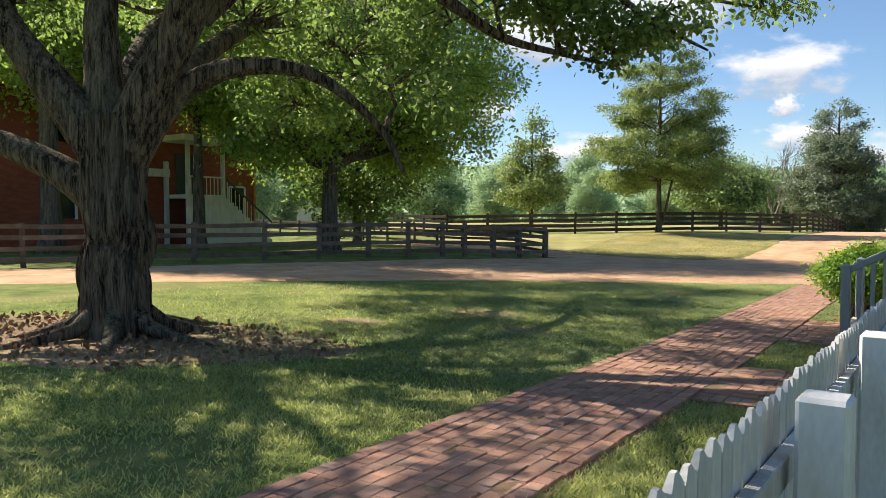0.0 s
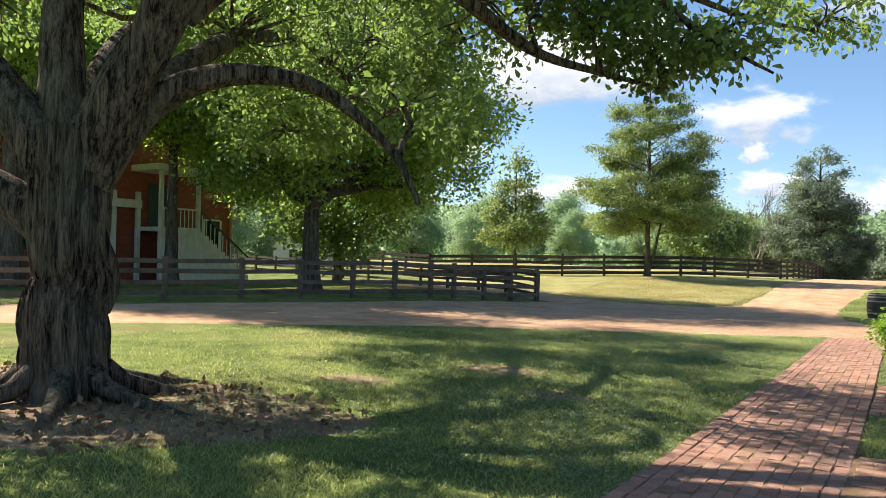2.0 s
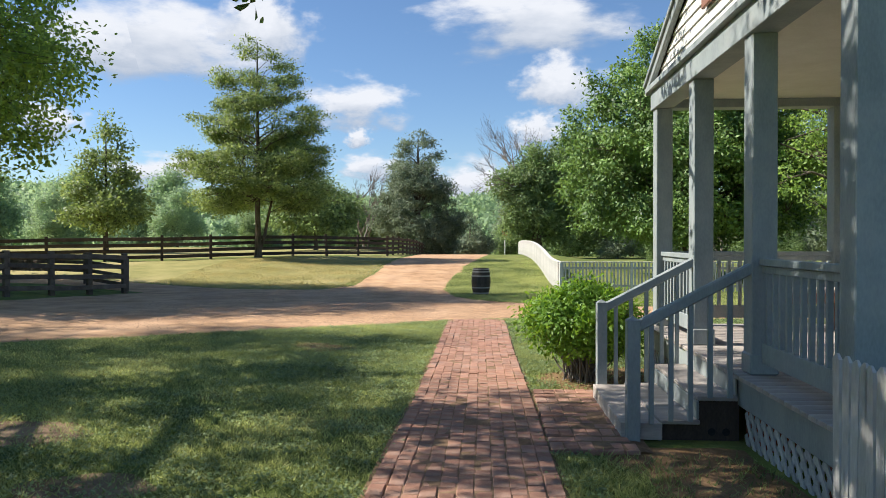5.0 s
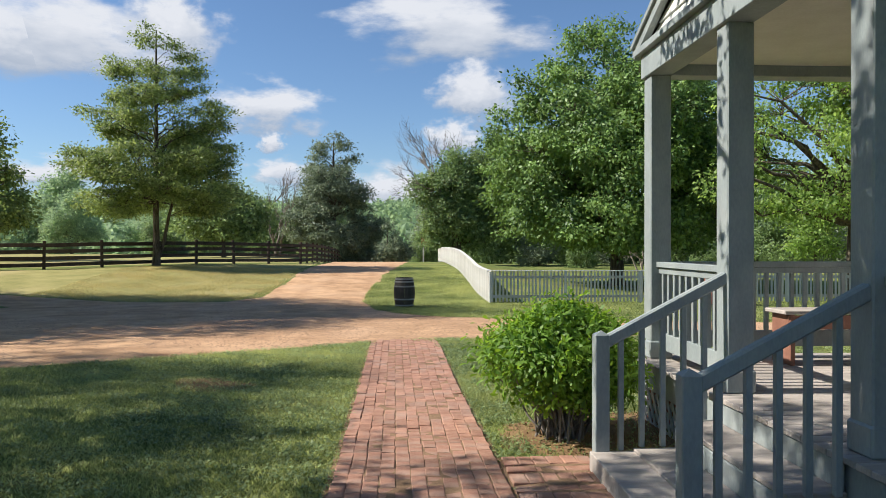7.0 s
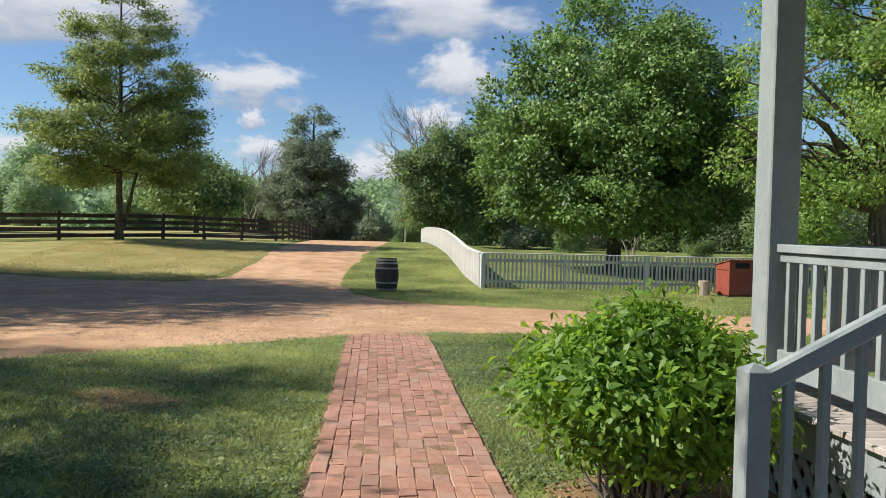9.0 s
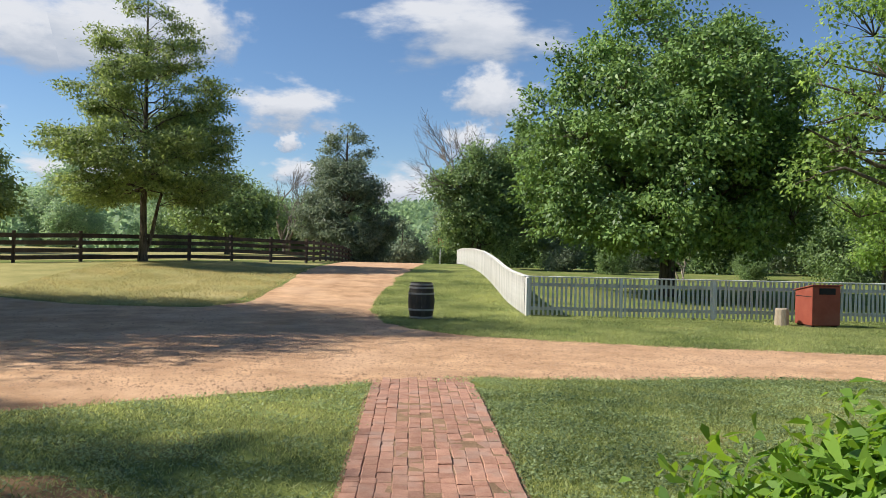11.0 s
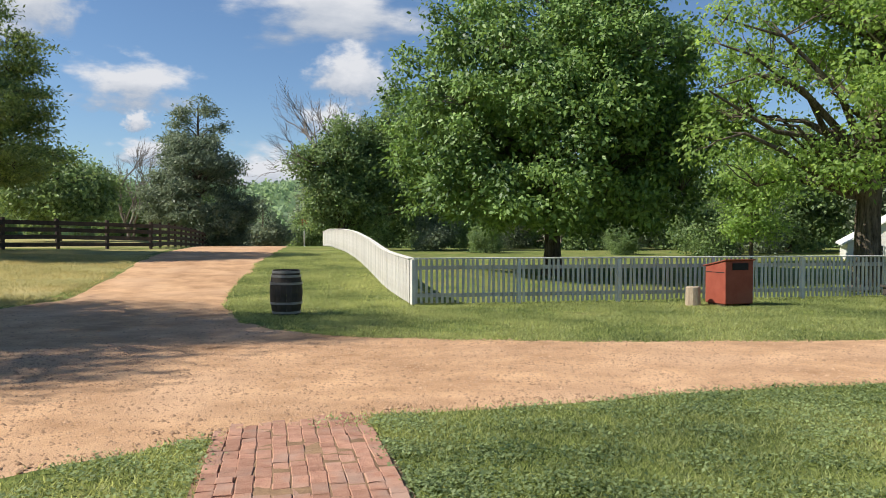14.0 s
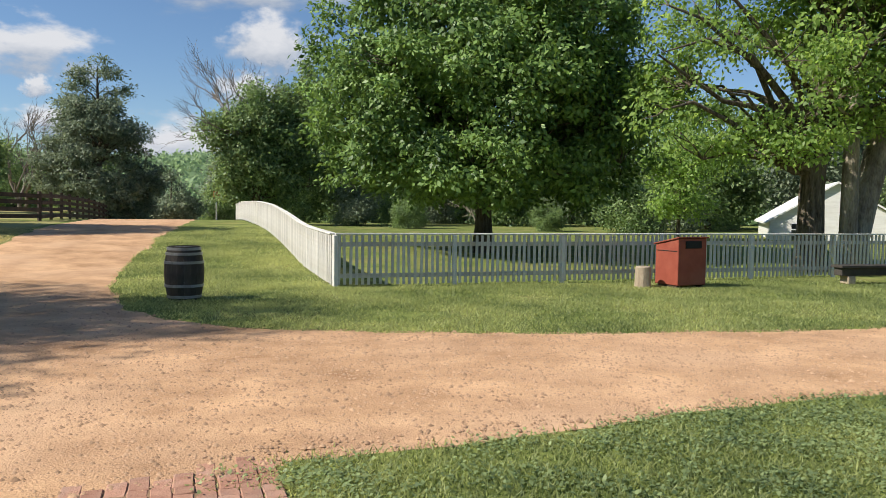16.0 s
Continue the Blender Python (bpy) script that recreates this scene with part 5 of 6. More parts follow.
# bench on the porch
_b = thing("porch_bench", (1.15, 13.5, DECK), 0, "worn wooden bench with a pale seat on the porch", "bench")
part("seat", box_mesh("seat", 1.0, 0.36, 0.035, M_DECK, 0.006, (0, 0, 0.44)), _b, label="pale worn plank seat")
for _x in (-0.42, 0.42):
    part("leg", box_mesh("leg", 0.045, 0.32, 0.44, M_SIGN, 0.005, (_x, 0, 0)), _b, label="red-brown end board")
part("apron", box_mesh("apron", 0.9, 0.025, 0.12, M_SIGN, 0.004, (0, -0.13, 0.31)), _b)

# ---- barrel, bin, log, bench, sign ----
_b = thing("barrel", (-2.62, 29.45, gz(-2.6, 29.4)), 20, "dark old wooden barrel with grey metal hoops on the grass", "barrel")
_prof = [(0.25, 0.0), (0.278, 0.11), (0.307, 0.28), (0.317, 0.44), (0.307, 0.6), (0.278, 0.77), (0.25, 0.88)]
_h = math.pi / 18 * 0.97
_v = [(r * math.cos(a), r * math.sin(a), z) for r, z in _prof for a in (-_h, 0, _h)] + [((r - 0.024) * math.cos(a), (r - 0.024) * math.sin(a), z) for r, z in _prof for a in (-_h, 0, _h)]
_f = []
for _i in range(6):
    for _j in range(2):
        _q = _i * 3 + _j
        _f += [(_q, _q + 1, _q + 4, _q + 3), (_q + 21, _q + 24, _q + 25, _q + 22)]
    _f += [(_i * 3, _i * 3 + 3, _i * 3 + 24, _i * 3 + 21), (_i * 3 + 2, _i * 3 + 23, _i * 3 + 26, _i * 3 + 5)]
_f += [(18, 19, 40, 39), (19, 20, 41, 40)]
_sm = mesh_from("stave", _v, _f, M_STAVE)
for _i in range(18):
    part("stave", _sm, _b, pose(0, 0, 0, 0, 0, 20 * _i))
part("head", lathe_mesh("head", [(0.235, 0.835), (0.235, 0.85)], M_STAVE, 24), _b)
for _z, _r in ((0.06, 0.271), (0.24, 0.308), (0.62, 0.311), (0.76, 0.287), (0.84, 0.266)):
    part("hoop", lathe_mesh("hoop", [(_r, _z - 0.022), (_r + 0.006, _z - 0.022), (_r + 0.006, _z + 0.022), (_r, _z + 0.022)], M_HOOP, 28), _b, label="grey metal hoop")
_b = thing("litter_bin", (6.98, 29.42, gz(7, 29.4)), 7, "barn-red wooden litter bin with a sloping lid", "bin")


def bin_body():
    w, d, h0, h1 = 0.37, 0.33, 1.0, 0.86
    v = [(-w, -d, 0.06), (w, -d, 0.06), (w, d, 0.06), (-w, d, 0.06), (-w, -d, h0), (w, -d, h0), (w, d, h1), (-w, d, h1)]
    bm = bmesh.new()
    q = [bm.verts.new(p) for p in v]
    for f in ((3, 2, 1, 0), (0, 1, 5, 4), (1, 2, 6, 5), (2, 3, 7, 6), (3, 0, 4, 7), (4, 5, 6, 7)):
        bm.faces.new([q[i] for i in f])
    bmesh.ops.bevel(bm, geom=bm.edges[:], offset=0.01, segments=1, affect="EDGES")
    me = bpy.data.meshes.new("body")
    bm.to_mesh(me)
    bm.free()
    me.materials.append(M_RED)
    return me


part("body", bin_body(), _b)
part("lid", beam_mesh("lid", (0, -0.37, 1.025), (0, 0.37, 0.875), 0.8, 0.025, M_RED, 0.005), _b, label="sloping red lid")
part("slot", box_mesh("slot", 0.42, 0.02, 0.15, M_BLACK, 0.004, (0.02, -0.335, 0.8)), _b, label="dark throwing-in slot")
part("seam", box_mesh("seam", 0.012, 0.6, 0.012, M_BLACK, 0, (-0.372, 0, 0.74)), _b)
for _x in (-0.3, 0.3):
    part("foot", box_mesh("foot", 0.09, 0.55, 0.07, M_DARKWOOD, 0.004, (_x, 0, 0)), _b)
_b = thing("log_post", (6.15, 29.5, gz(6.1, 29.5)), 0, "short pale cut log standing beside the bin", "log")
part("log", lathe_mesh("log", [(0.17, -0.05), (0.165, 0.1), (0.155, 0.4), (0.14, 0.42)], M_STUMP, 18, 0.03), _b)
part("cut_face", lathe_mesh("cut_face", [(0.138, 0.42), (0.132, 0.426)], M_STUMP, 18), _b, label="pale sawn top")
_b = thing("log_bench", (11.72, 29.0, gz(11.7, 29.0)), -6, "low blackened plank bench on wooden blocks", "bench")
part("seat", box_mesh("seat", 2.0, 0.34, 0.06, M_BENCH, 0.01, (0, 0, 0.36)), _b)
part("apron", box_mesh("apron", 1.9, 0.24, 0.17, M_BENCH, 0.01, (0, 0.01, 0.19)), _b)
for _x in (-0.7, 0.7):
    part("block", box_mesh("block", 0.2, 0.26, 0.19, M_STUMP, 0.02, (_x, 0, 0)), _b, label="pale wooden block")
_b = thing("lane_sign", (-0.7, 85, gz(-0.7, 85)), 0, "pale pole with a small orange sign beside the lane", "sign")
part("pole", lathe_mesh("pole", [(0.06, 0), (0.055, 1.5), (0.05, 2.9)], M_WHITE, 10), _b)
part("panel", box_mesh("panel", 0.6, 0.04, 0.75, M_FLAG, 0.01, (0.05, -0.07, 2.3)), _b, label="faded orange panel")

# ---- bush ----
BUSH = (-1.32, 13.3)
_rng = np.random.default_rng(9)
_b = thing("bush", (*BUSH, gz(*BUSH)), 0, "rounded bright green leafy bush beside the porch steps", "bush")
_w = Wood()
_lob = [(0.0, 0.0, 0.72, 0.52, 0.55, 0.4), (-0.34, -0.12, 0.7, 0.36, 0.4, 0.32), (0.3, 0.25, 0.74, 0.4, 0.4, 0.34), (-0.3, 0.3, 0.72, 0.36, 0.4, 0.32), (0.24, -0.3, 0.68, 0.36, 0.36, 0.3),
        (0.02, 0.02, 0.95, 0.4, 0.4, 0.24), (0.42, -0.02, 0.62, 0.3, 0.32, 0.26), (-0.12, -0.36, 0.66, 0.32, 0.3, 0.26)]
_lob = [(x * 0.92 + 0.03, y * 0.92, z * 0.92, a * 0.93, b * 0.93, c * 0.95) for x, y, z, a, b, c in _lob]
_c = crown_points(_lob, 620, _rng, 0.2, 2.8, 0.62)
for _q in _c[::4]:
    _s = Vector((_rng.normal(0.05, 0.1), _rng.normal(0, 0.1), 0))
    _w.limb(bend(_s, _q, 0.06, _rng, 4, 0.06), taper(0.012, 0.004, 5), 5)
part("branchwork", _w.mesh("branchwork", M_TWIG), _b, label="thin brown arching stems")
part("foliage", leaf_cards("foliage", _c, 32, 0.075, 0.066, _rng, L_BUSH, 0.7, 0.25, 0.4, True), _b)

# ---- the brick house across the road ----
house = thing("brick_house", (-34.0, 23, gz(-34, 23)), 0, "large red brick house with a white entrance stair", "house")
_HB = Vector((-34.0, 23, gz(-34, 23)))


def hpart(name, x0, x1, y0, y1, z0, z1, material, label="", parent=None):
    return part(name, box_mesh(name, x1 - x0, y1 - y0, z1 - z0, material, 0.01, ((x0 + x1) / 2 - _HB.x, (y0 + y1) / 2 - _HB.y, z0 - _HB.z)), house, None, label)


hpart("wall", -44, -34, 13, 30.4, -0.6, 7.6, M_HOUSEBRICK, "red brick wall")
part("roof", mesh_from("roof", [(-0.6 + x, y, z) for x, y, z in ((0.9, -10.6, 7.9), (0.9, 8, 7.9), (-4.4, 8, 10.8), (-4.4, -10.6, 10.8), (-9.7, -10.6, 7.9), (-9.7, 8, 7.9))], [(0, 1, 2, 3), (3, 2, 5, 4), (0, 3, 4), (1, 5, 2), (0, 4, 5, 1)], M_ROOF), house)
for _y in (15.5, 19.0, 21.5, 29.0):
    for _z in (1.1, 4.6):
        _wn2 = hpart("window", -34.0, -33.94, _y - 0.5, _y + 0.5, _z, _z + 1.7, M_GLASS, "dark sash window in a white frame")
        for _s in (-0.56, 0.56):
            hpart("window_frame", -34.0, -33.9, _y + _s - 0.06, _y + _s + 0.06, _z - 0.05, _z + 1.75, M_WHITE)
        hpart("window_frame", -34.0, -33.9, _y - 0.5, _y + 0.5, _z + 1.7, _z + 1.8, M_WHITE)
        hpart("shutter", -34.0, -33.92, _y - 1.05, _y - 0.62, _z, _z + 1.7, M_SHUTTER)
hpart("corner_pipe", -33.98, -33.86, 30.2, 30.34, -0.4, 7.5, M_FLAG, "pale copper downpipe")
# raised entrance with stair
hpart("landing", -33.98, -32.2, 24.4, 26.8, 2.1, 2.3, M_WHITE, "white painted landing")
for _y in (24.5, 26.7):
    hpart("pillar", -32.4, -32.22, _y - 0.09, _y + 0.09, -0.4, 5.0, M_WHITE, "white porch pillar")
hpart("pillar", -33.9, -33.7, 22.9, 23.1, -0.4, 4.0, M_WHITE)
hpart("pillar", -33.9, -33.7, 24.2, 24.4, -0.4, 4.0, M_WHITE)
hpart("porch_roof", -33.98, -31.9, 24.0, 27.2, 5.0, 5.3, M_WHITE)
hpart("lintel", -33.98, -33.6, 22.4, 24.4, 3.2, 3.6, M_WHITE)
hpart("doorway", -34.0, -33.93, 25.0, 26.1, 2.3, 4.5, M_SHUTTER, "dark doorway")
hpart("doorway", -34.0, -33.93, 21.9, 22.8, -0.4, 2.6, M_BLACK)
for _i in range(9):
    _p = 24.4 + 0.24 * _i
    hpart("baluster", -32.3, -32.26, _p, _p + 0.05, 2.3, 3.2, M_WHITE)
hpart("hand_rail", -32.33, -32.23, 24.4, 26.8, 3.18, 3.26, M_WHITE)
hpart("stair_side", -32.24, -32.2, 24.4, 26.8, -0.4, 2.1, M_WHITE, "white boarded stair side")
for _i in range(12):
    hpart("step", -33.6, -32.2, 26.8 + 0.27 * _i, 27.07 + 0.27 * _i, -0.4, 2.12 - 0.2 * _i, M_WHITE, "white painted step")
    hpart("baluster", -32.26, -32.22, 26.9 + 0.27 * _i, 26.95 + 0.27 * _i, 2.12 - 0.2 * _i, 2.98 - 0.2 * _i, M_WHITE)
part("hand_rail", beam_mesh("hand_rail", Vector((-32.24, 26.8, 3.2)) - _HB, Vector((-32.24, 30.04, 0.85)) - _HB, 0.06, 0.08, M_SHUTTER), house)


def outbuilding(name, at, rz, w, d, h, ridge, label, roof=M_ROOF, wx=-0.35):
    t = thing(name, (at[0], at[1], at[2]), rz, label, "building")
    v = [(-w, -d, 0), (w, -d, 0), (w, d, 0), (-w, d, 0), (-w, -d, h), (w, -d, h), (w, d, h), (-w, d, h), (0, -d, ridge), (0, d, ridge)]
    part("wall", mesh_from("wall", v, [(0, 1, 5, 8, 4), (2, 3, 7, 9, 6), (1, 2, 6, 5), (3, 0, 4, 7)], M_CLAP), t, label="white painted board wall")
    for s in (-1, 1):
        a, b = (s * (w + 0.25), h - 0.25 * (ridge - h) / w), (0, ridge)
        rv = [(a[0], -d - 0.2, a[1] + 0.03), (b[0], -d - 0.2, b[1] + 0.03), (b[0], d + 0.2, b[1] + 0.03), (a[0], d + 0.2, a[1] + 0.03)]
        rv += [(x, y, z + 0.1) for x, y, z in rv]
        part("roof", mesh_from("roof", rv, [(0, 1, 2, 3), (7, 6, 5, 4), (0, 4, 5, 1), (1, 5, 6, 2), (2, 6, 7, 3), (3, 7, 4, 0)], roof), t, label="thin roof slope")
    wn = part("window", box_mesh("window", 0.62, 0.05, 0.95, M_GLASS, 0.004, (w * wx, -d - 0.005, h * 0.45)), t, label="small dark window with white bars")
    for i in range(3):
        part("glazing_bar", box_mesh("glazing_bar", 0.03, 0.03, 0.95, M_WHITE, 0, (w * wx - 0.3 + 0.3 * i, -d - 0.035, h * 0.45)), wn)
    for i in range(4):
        part("glazing_bar", box_mesh("glazing_bar", 0.62, 0.03, 0.03, M_WHITE, 0, (w * wx, -d - 0.04, h * 0.45 + 0.31 * i)), wn)
    return t


outbuilding("white_outbuilding", (-43.6, 47.5, -0.5), 30, 2.4, 3.0, 2.2, 3.7, "small white outbuilding beyond the house yard")
outbuilding("white_barn", (32.3, 50.9, -1.5), -38, 3.2, 5.0, 1.9, 3.9, "white board barn behind the shade trees", M_WHITEROOF, -0.58)

# ---- parked car far across the field ----
_b = thing("car", (33.9, 76.3, gz(33.9, 76.3)), 70, "silver car parked far across the field", "car")
_v, _f = [], []
for _y in (-0.8, 0.8):
    _v += [(x, _y * (0.86 if z > 0.95 else 1), z) for x, z in ((-2.1, 0.35), (-2.15, 0.8), (-1.5, 0.92), (-0.9, 1.42), (0.7, 1.45), (1.35, 0.95), (2.1, 0.82), (2.15, 0.35))]
_f = [tuple(range(8)), tuple(range(15, 7, -1))] + [(i, i + 8, (i + 1) % 8 + 8, (i + 1) % 8) for i in range(8)]
part("body", mesh_from("body", _v, _f, M_CAR), _b)
for _x in (-1.3, 1.35):
    for _y in (-0.8, 0.8):
        part("wheel", lathe_mesh("wheel", [(0.32, -0.1), (0.33, 0), (0.32, 0.1)], M_BLACK, 14), _b, pose(_x, _y, 0.33, 90, 0, 0))


# ---- clouds ----
def cloud_surface():
    m = bpy.data.materials.new("cloud")
    m.use_nodes = True
    n, ln = m.node_tree.nodes, m.node_tree.links
    for x in list(n):
        if x.type == "BSDF_PRINCIPLED":
            n.remove(x)
    tc = n.new("ShaderNodeTexCoord")
    oi = n.new("ShaderNodeObjectInfo")
    off = n.new("ShaderNodeVectorMath")
    off.operation = "SCALE"
    off.inputs[0].default_value = (17.0, 9.0, 23.0)
    ln.new(oi.outputs["Random"], off.inputs["Scale"])
    add = n.new("ShaderNodeVectorMath")
    ln.new(tc.outputs["Object"], add.inputs[0])
    ln.new(off.outputs[0], add.inputs[1])
    nz = n.new("ShaderNodeTexNoise")
    nz.inputs["Scale"].default_value, nz.inputs["Detail"].default_value, nz.inputs["Roughness"].default_value = 2.2, 7.0, 0.55
    ln.new(add.outputs[0], nz.inputs["Vector"])
    ln_ = n.new("ShaderNodeVectorMath")
    ln_.operation = "LENGTH"
    ln.new(tc.outputs["Object"], ln_.inputs[0])
    ma = n.new("ShaderNodeMath")
    ma.operation = "MULTIPLY_ADD"
    ma.inputs[1].default_value = -0.62
    ln.new(ln_.outputs["Value"], ma.inputs[0])
    ln.new(nz.outputs["Fac"], ma.inputs[2])
    mr = n.new("ShaderNodeMapRange")
    mr.interpolation_type = "SMOOTHSTEP"
    mr.inputs["From Min"].default_value, mr.inputs["From Max"].default_value = 0.0, 0.34
    ln.new(ma.outputs[0], mr.inputs["Value"])
    sep = n.new("ShaderNodeSeparateXYZ")
    ln.new(tc.outputs["Object"], sep.inputs[0])
    nz2 = n.new("ShaderNodeMath")
    nz2.operation = "MULTIPLY_ADD"
    nz2.inputs[1].default_value = 0.8
    ln.new(sep.outputs["Y"], nz2.inputs[0])
    ln.new(nz.outputs["Fac"], nz2.inputs[2])
    cr = n.new("ShaderNodeMapRange")
    cr.inputs["From Min"].default_value, cr.inputs["From Max"].default_value = 0.1, 0.65
    ln.new(nz2.outputs[0], cr.inputs["Value"])
    mix = n.new("ShaderNodeMix")
    mix.data_type = "RGBA"
    mix.inputs["A"].default_value, mix.inputs["B"].default_value = (0.5, 0.57, 0.68, 1), (0.98, 0.98, 1.0, 1)
    ln.new(cr.outputs[0], mix.inputs["Factor"])
    em = n.new("ShaderNodeEmission")
    ln.new(mix.outputs["Result"], em.inputs["Color"])
    em.inputs["Strength"].default_value = 0.7
    tp = n.new("ShaderNodeBsdfTransparent")
    ms = n.new("ShaderNodeMixShader")
    ln.new(mr.outputs[0], ms.inputs[0])
    ln.new(tp.outputs[0], ms.inputs[1])
    ln.new(em.outputs[0], ms.inputs[2])
    ln.new(ms.outputs[0], n["Material Output"].inputs["Surface"])
    return m


M_CLOUD = cloud_surface()
_cm = mesh_from("backdrop_cloud", [(-1, -1, 0), (1, -1, 0), (1, 1, 0), (-1, 1, 0)], [(0, 1, 2, 3)], M_CLOUD)
CLOUDS = [(-24.7, 14.1, 10.6, 4.4), (-17.2, 15.7, 5.2, 4.0), (3.6, 16.2, 10.6, 4.0), (5.2, 11.8, 4.9, 3.3), (-10.2, 10.0, 5.8, 2.9), (-10.0, 7.6, 1.5, 1.3), (-24.8, 4.7, 4.9, 1.8), (-8.8, 5.5, 3.6, 1.7), (3.6, 8.2, 3.2, 2.2), (-1.2, 4.1, 6.2, 2.9), (-41.2, 15.2, 8.4, 7.3), (-27.5, 13.4, 5.2, 2.9), (-23.1, 5.1, 2.9, 1.5), (-31.6, 8.1, 3.2, 2.2)]
for _az, _el, _w2, _h2 in CLOUDS:
    _a, _e = radians(_az), radians(_el)
    _p = Vector((math.sin(_a) * math.cos(_e), math.cos(_a) * math.cos(_e), math.sin(_e))) * 3000
    _ob2 = new("backdrop_cloud", _cm)
    _ob2.matrix_world = look(_p, (0, 0, 0)) @ Matrix.Rotation(math.pi, 4, "Y") @ Matrix.Diagonal((-math.tan(radians(_w2)) * 3000, math.tan(radians(_h2)) * 3000, 1, 1))
    tagged(_ob2, "soft white cumulus cloud in a blue sky", "cloud", kind="structure")


# ---- brick walk ----
walkbase = drape("walk_bed", [(edge(WALK_L, y) - 0.04, y) for y in np.arange(-2, 20.6, 0.5)] + [(edge(WALK_R, y) + 0.04, y) for y in np.arange(20.6, -2.2, -0.5)], 0.4, 0.04, M_JOINT, 0.025)
for _q in walkbase.vertices:
    _q.co.z -= 0.03 * min(max(_q.co.y - 19.0, 0) / 1.4, 1)
walk_bed = tagged(new("pavement", walkbase), "worn red brick walk with soil joints", "walk", kind="structure")
LANDING = [(-1.93, 10.25), (-1.15, 10.25), (-1.15, 12.6), (-1.95, 12.6)]
new_land = tagged(new("pavement", drape("landing_bed", LANDING, 0.3, 0.04, M_JOINT, 0.025)), "red brick landing before the porch steps", "walk", kind="structure")


def brick_mesh(k, length=0.1002):
    rng = np.random.default_rng(k)
    w, l, h, b = 0.0512, length, 0.05, 0.006
    v = []
    for sx, sy in ((-1, -1), (1, -1), (1, 1), (-1, 1)):
        v.append((sx * w + rng.normal(0, 0.002), sy * l + rng.normal(0, 0.002), -h))
    for sx, sy in ((-1, -1), (1, -1), (1, 1), (-1, 1)):
        v.append((sx * w + rng.normal(0, 0.002), sy * l + rng.normal(0, 0.002), -b))
    for sx, sy in ((-1, -1), (1, -1), (1, 1), (-1, 1)):
        v.append((sx * (w - b) + rng.normal(0, 0.0015), sy * (l - b) + rng.normal(0, 0.0015), rng.normal(0, 0.0012)))
    f = [(8, 9, 10, 11)] + [(i, (i + 1) % 4, 4 + (i + 1) % 4, 4 + i) for i in range(4)] + [(4 + i, 4 + (i + 1) % 4, 8 + (i + 1) % 4, 8 + i) for i in range(4)]
    return v, f


_bricks = [brick_mesh(k) for k in range(8)] + [brick_mesh(8 + k, 0.0502) for k in range(5)]
_bm = [mesh_from("brick", v, f, M_BRICK) for v, f in _bricks]
_rng = np.random.default_rng(3)
_rest_v, _rest_f = [], []
_near = 0


def lay(x, y, turn, owner, half=False):
    """One brick; those near the middle of the walk are objects, the others are joined."""
    global _near
    z = gz(x, y) + 0.044 - 0.03 * min(max(y - 19.0, 0) / 1.4, 1) + _rng.normal(0, 0.0025)
    m = pose(x, y, z, _rng.normal(0, 0.8), _rng.normal(0, 0.8), turn + _rng.normal(0, 1.2))
    k = 8 + int(_rng.integers(5)) if half else int(_rng.integers(8))
    if 8.6 < y < 13.2 and _near < 298 and owner == walk_bed:
        part("brick", _bm[k], owner, m)
        _near += 1
        return
    v, f = _bricks[k]
    b = len(_rest_v)
    _rest_v.extend(m @ Vector(q) for q in v)
    _rest_f.extend(tuple(i + b for i in q) for q in f)


for _c in range(11):
    _y = -2 + _rng.uniform(-0.1, 0.1)
    _end = 20.36 + 0.034 * _c + _rng.uniform(-0.06, 0.06)
    while _y < _end:
        _half = _rng.random() < 0.38
        _l = 0.108 if _half else 0.208
        _xl, _xr = edge(WALK_L, _y), edge(WALK_R, _y)
        lay(_xl + (_xr - _xl) * (_c + 0.5) / 11 + _rng.normal(0, 0.003), _y + _l / 2, 0, walk_bed, _half)
        _y += _l
for _r in range(11):
    _x = -1.84 + (0.05 if _r % 2 else 0)
    while _x < -1.22:
        lay(_x, 10.32 + _r * 0.212, 90 if _r % 2 else 0, new_land)
        _x += 0.206 if _r % 2 else 0.108
BRANCH = [(-1.88, 6.5), (-0.66, 6.5), (-0.66, 8.25), (-1.88, 8.25)]
new_branch = tagged(new("pavement", drape("branch_bed", BRANCH, 0.3, 0.04, M_JOINT, 0.025)), "red brick branch of the walk towards the fence", "walk", kind="structure")
for _r in range(8):
    _x = -1.79 + (0.05 if _r % 2 else 0)
    while _x < -0.74:
        lay(_x, 6.62 + _r * 0.21, 90 if _r % 2 else 0, new_branch)
        _x += 0.206 if _r % 2 else 0.108
tagged(part("bricks", mesh_from("bricks", _rest_v, _rest_f, M_BRICKS), walk_bed), "worn red and brown paving bricks", kind="stuff")


# ---- grass, clover, litter, pebbles ----
def free_of_paving(x, y):
    xl = np.interp(y, [p[0] for p in WALK_L], [p[1] for p in WALK_L]) + 0.02
    xr = np.interp(y, [p[0] for p in WALK_R], [p[1] for p in WALK_R]) - 0.02
    k = ~((x > xl) & (x < xr) & (y < 20.4))
    k &= ~inside(ROAD, x, y)
    k &= ~((x > -0.5) & (x < 7.9) & (y > 8.85) & (y < 14.1)) & ~((x > -1.9) & (x < -0.3) & (y > 10.25) & (y < 12.6)) & ~((x > -1.9) & (x < -0.6) & (y > 6.45) & (y < 8.3))
    return k


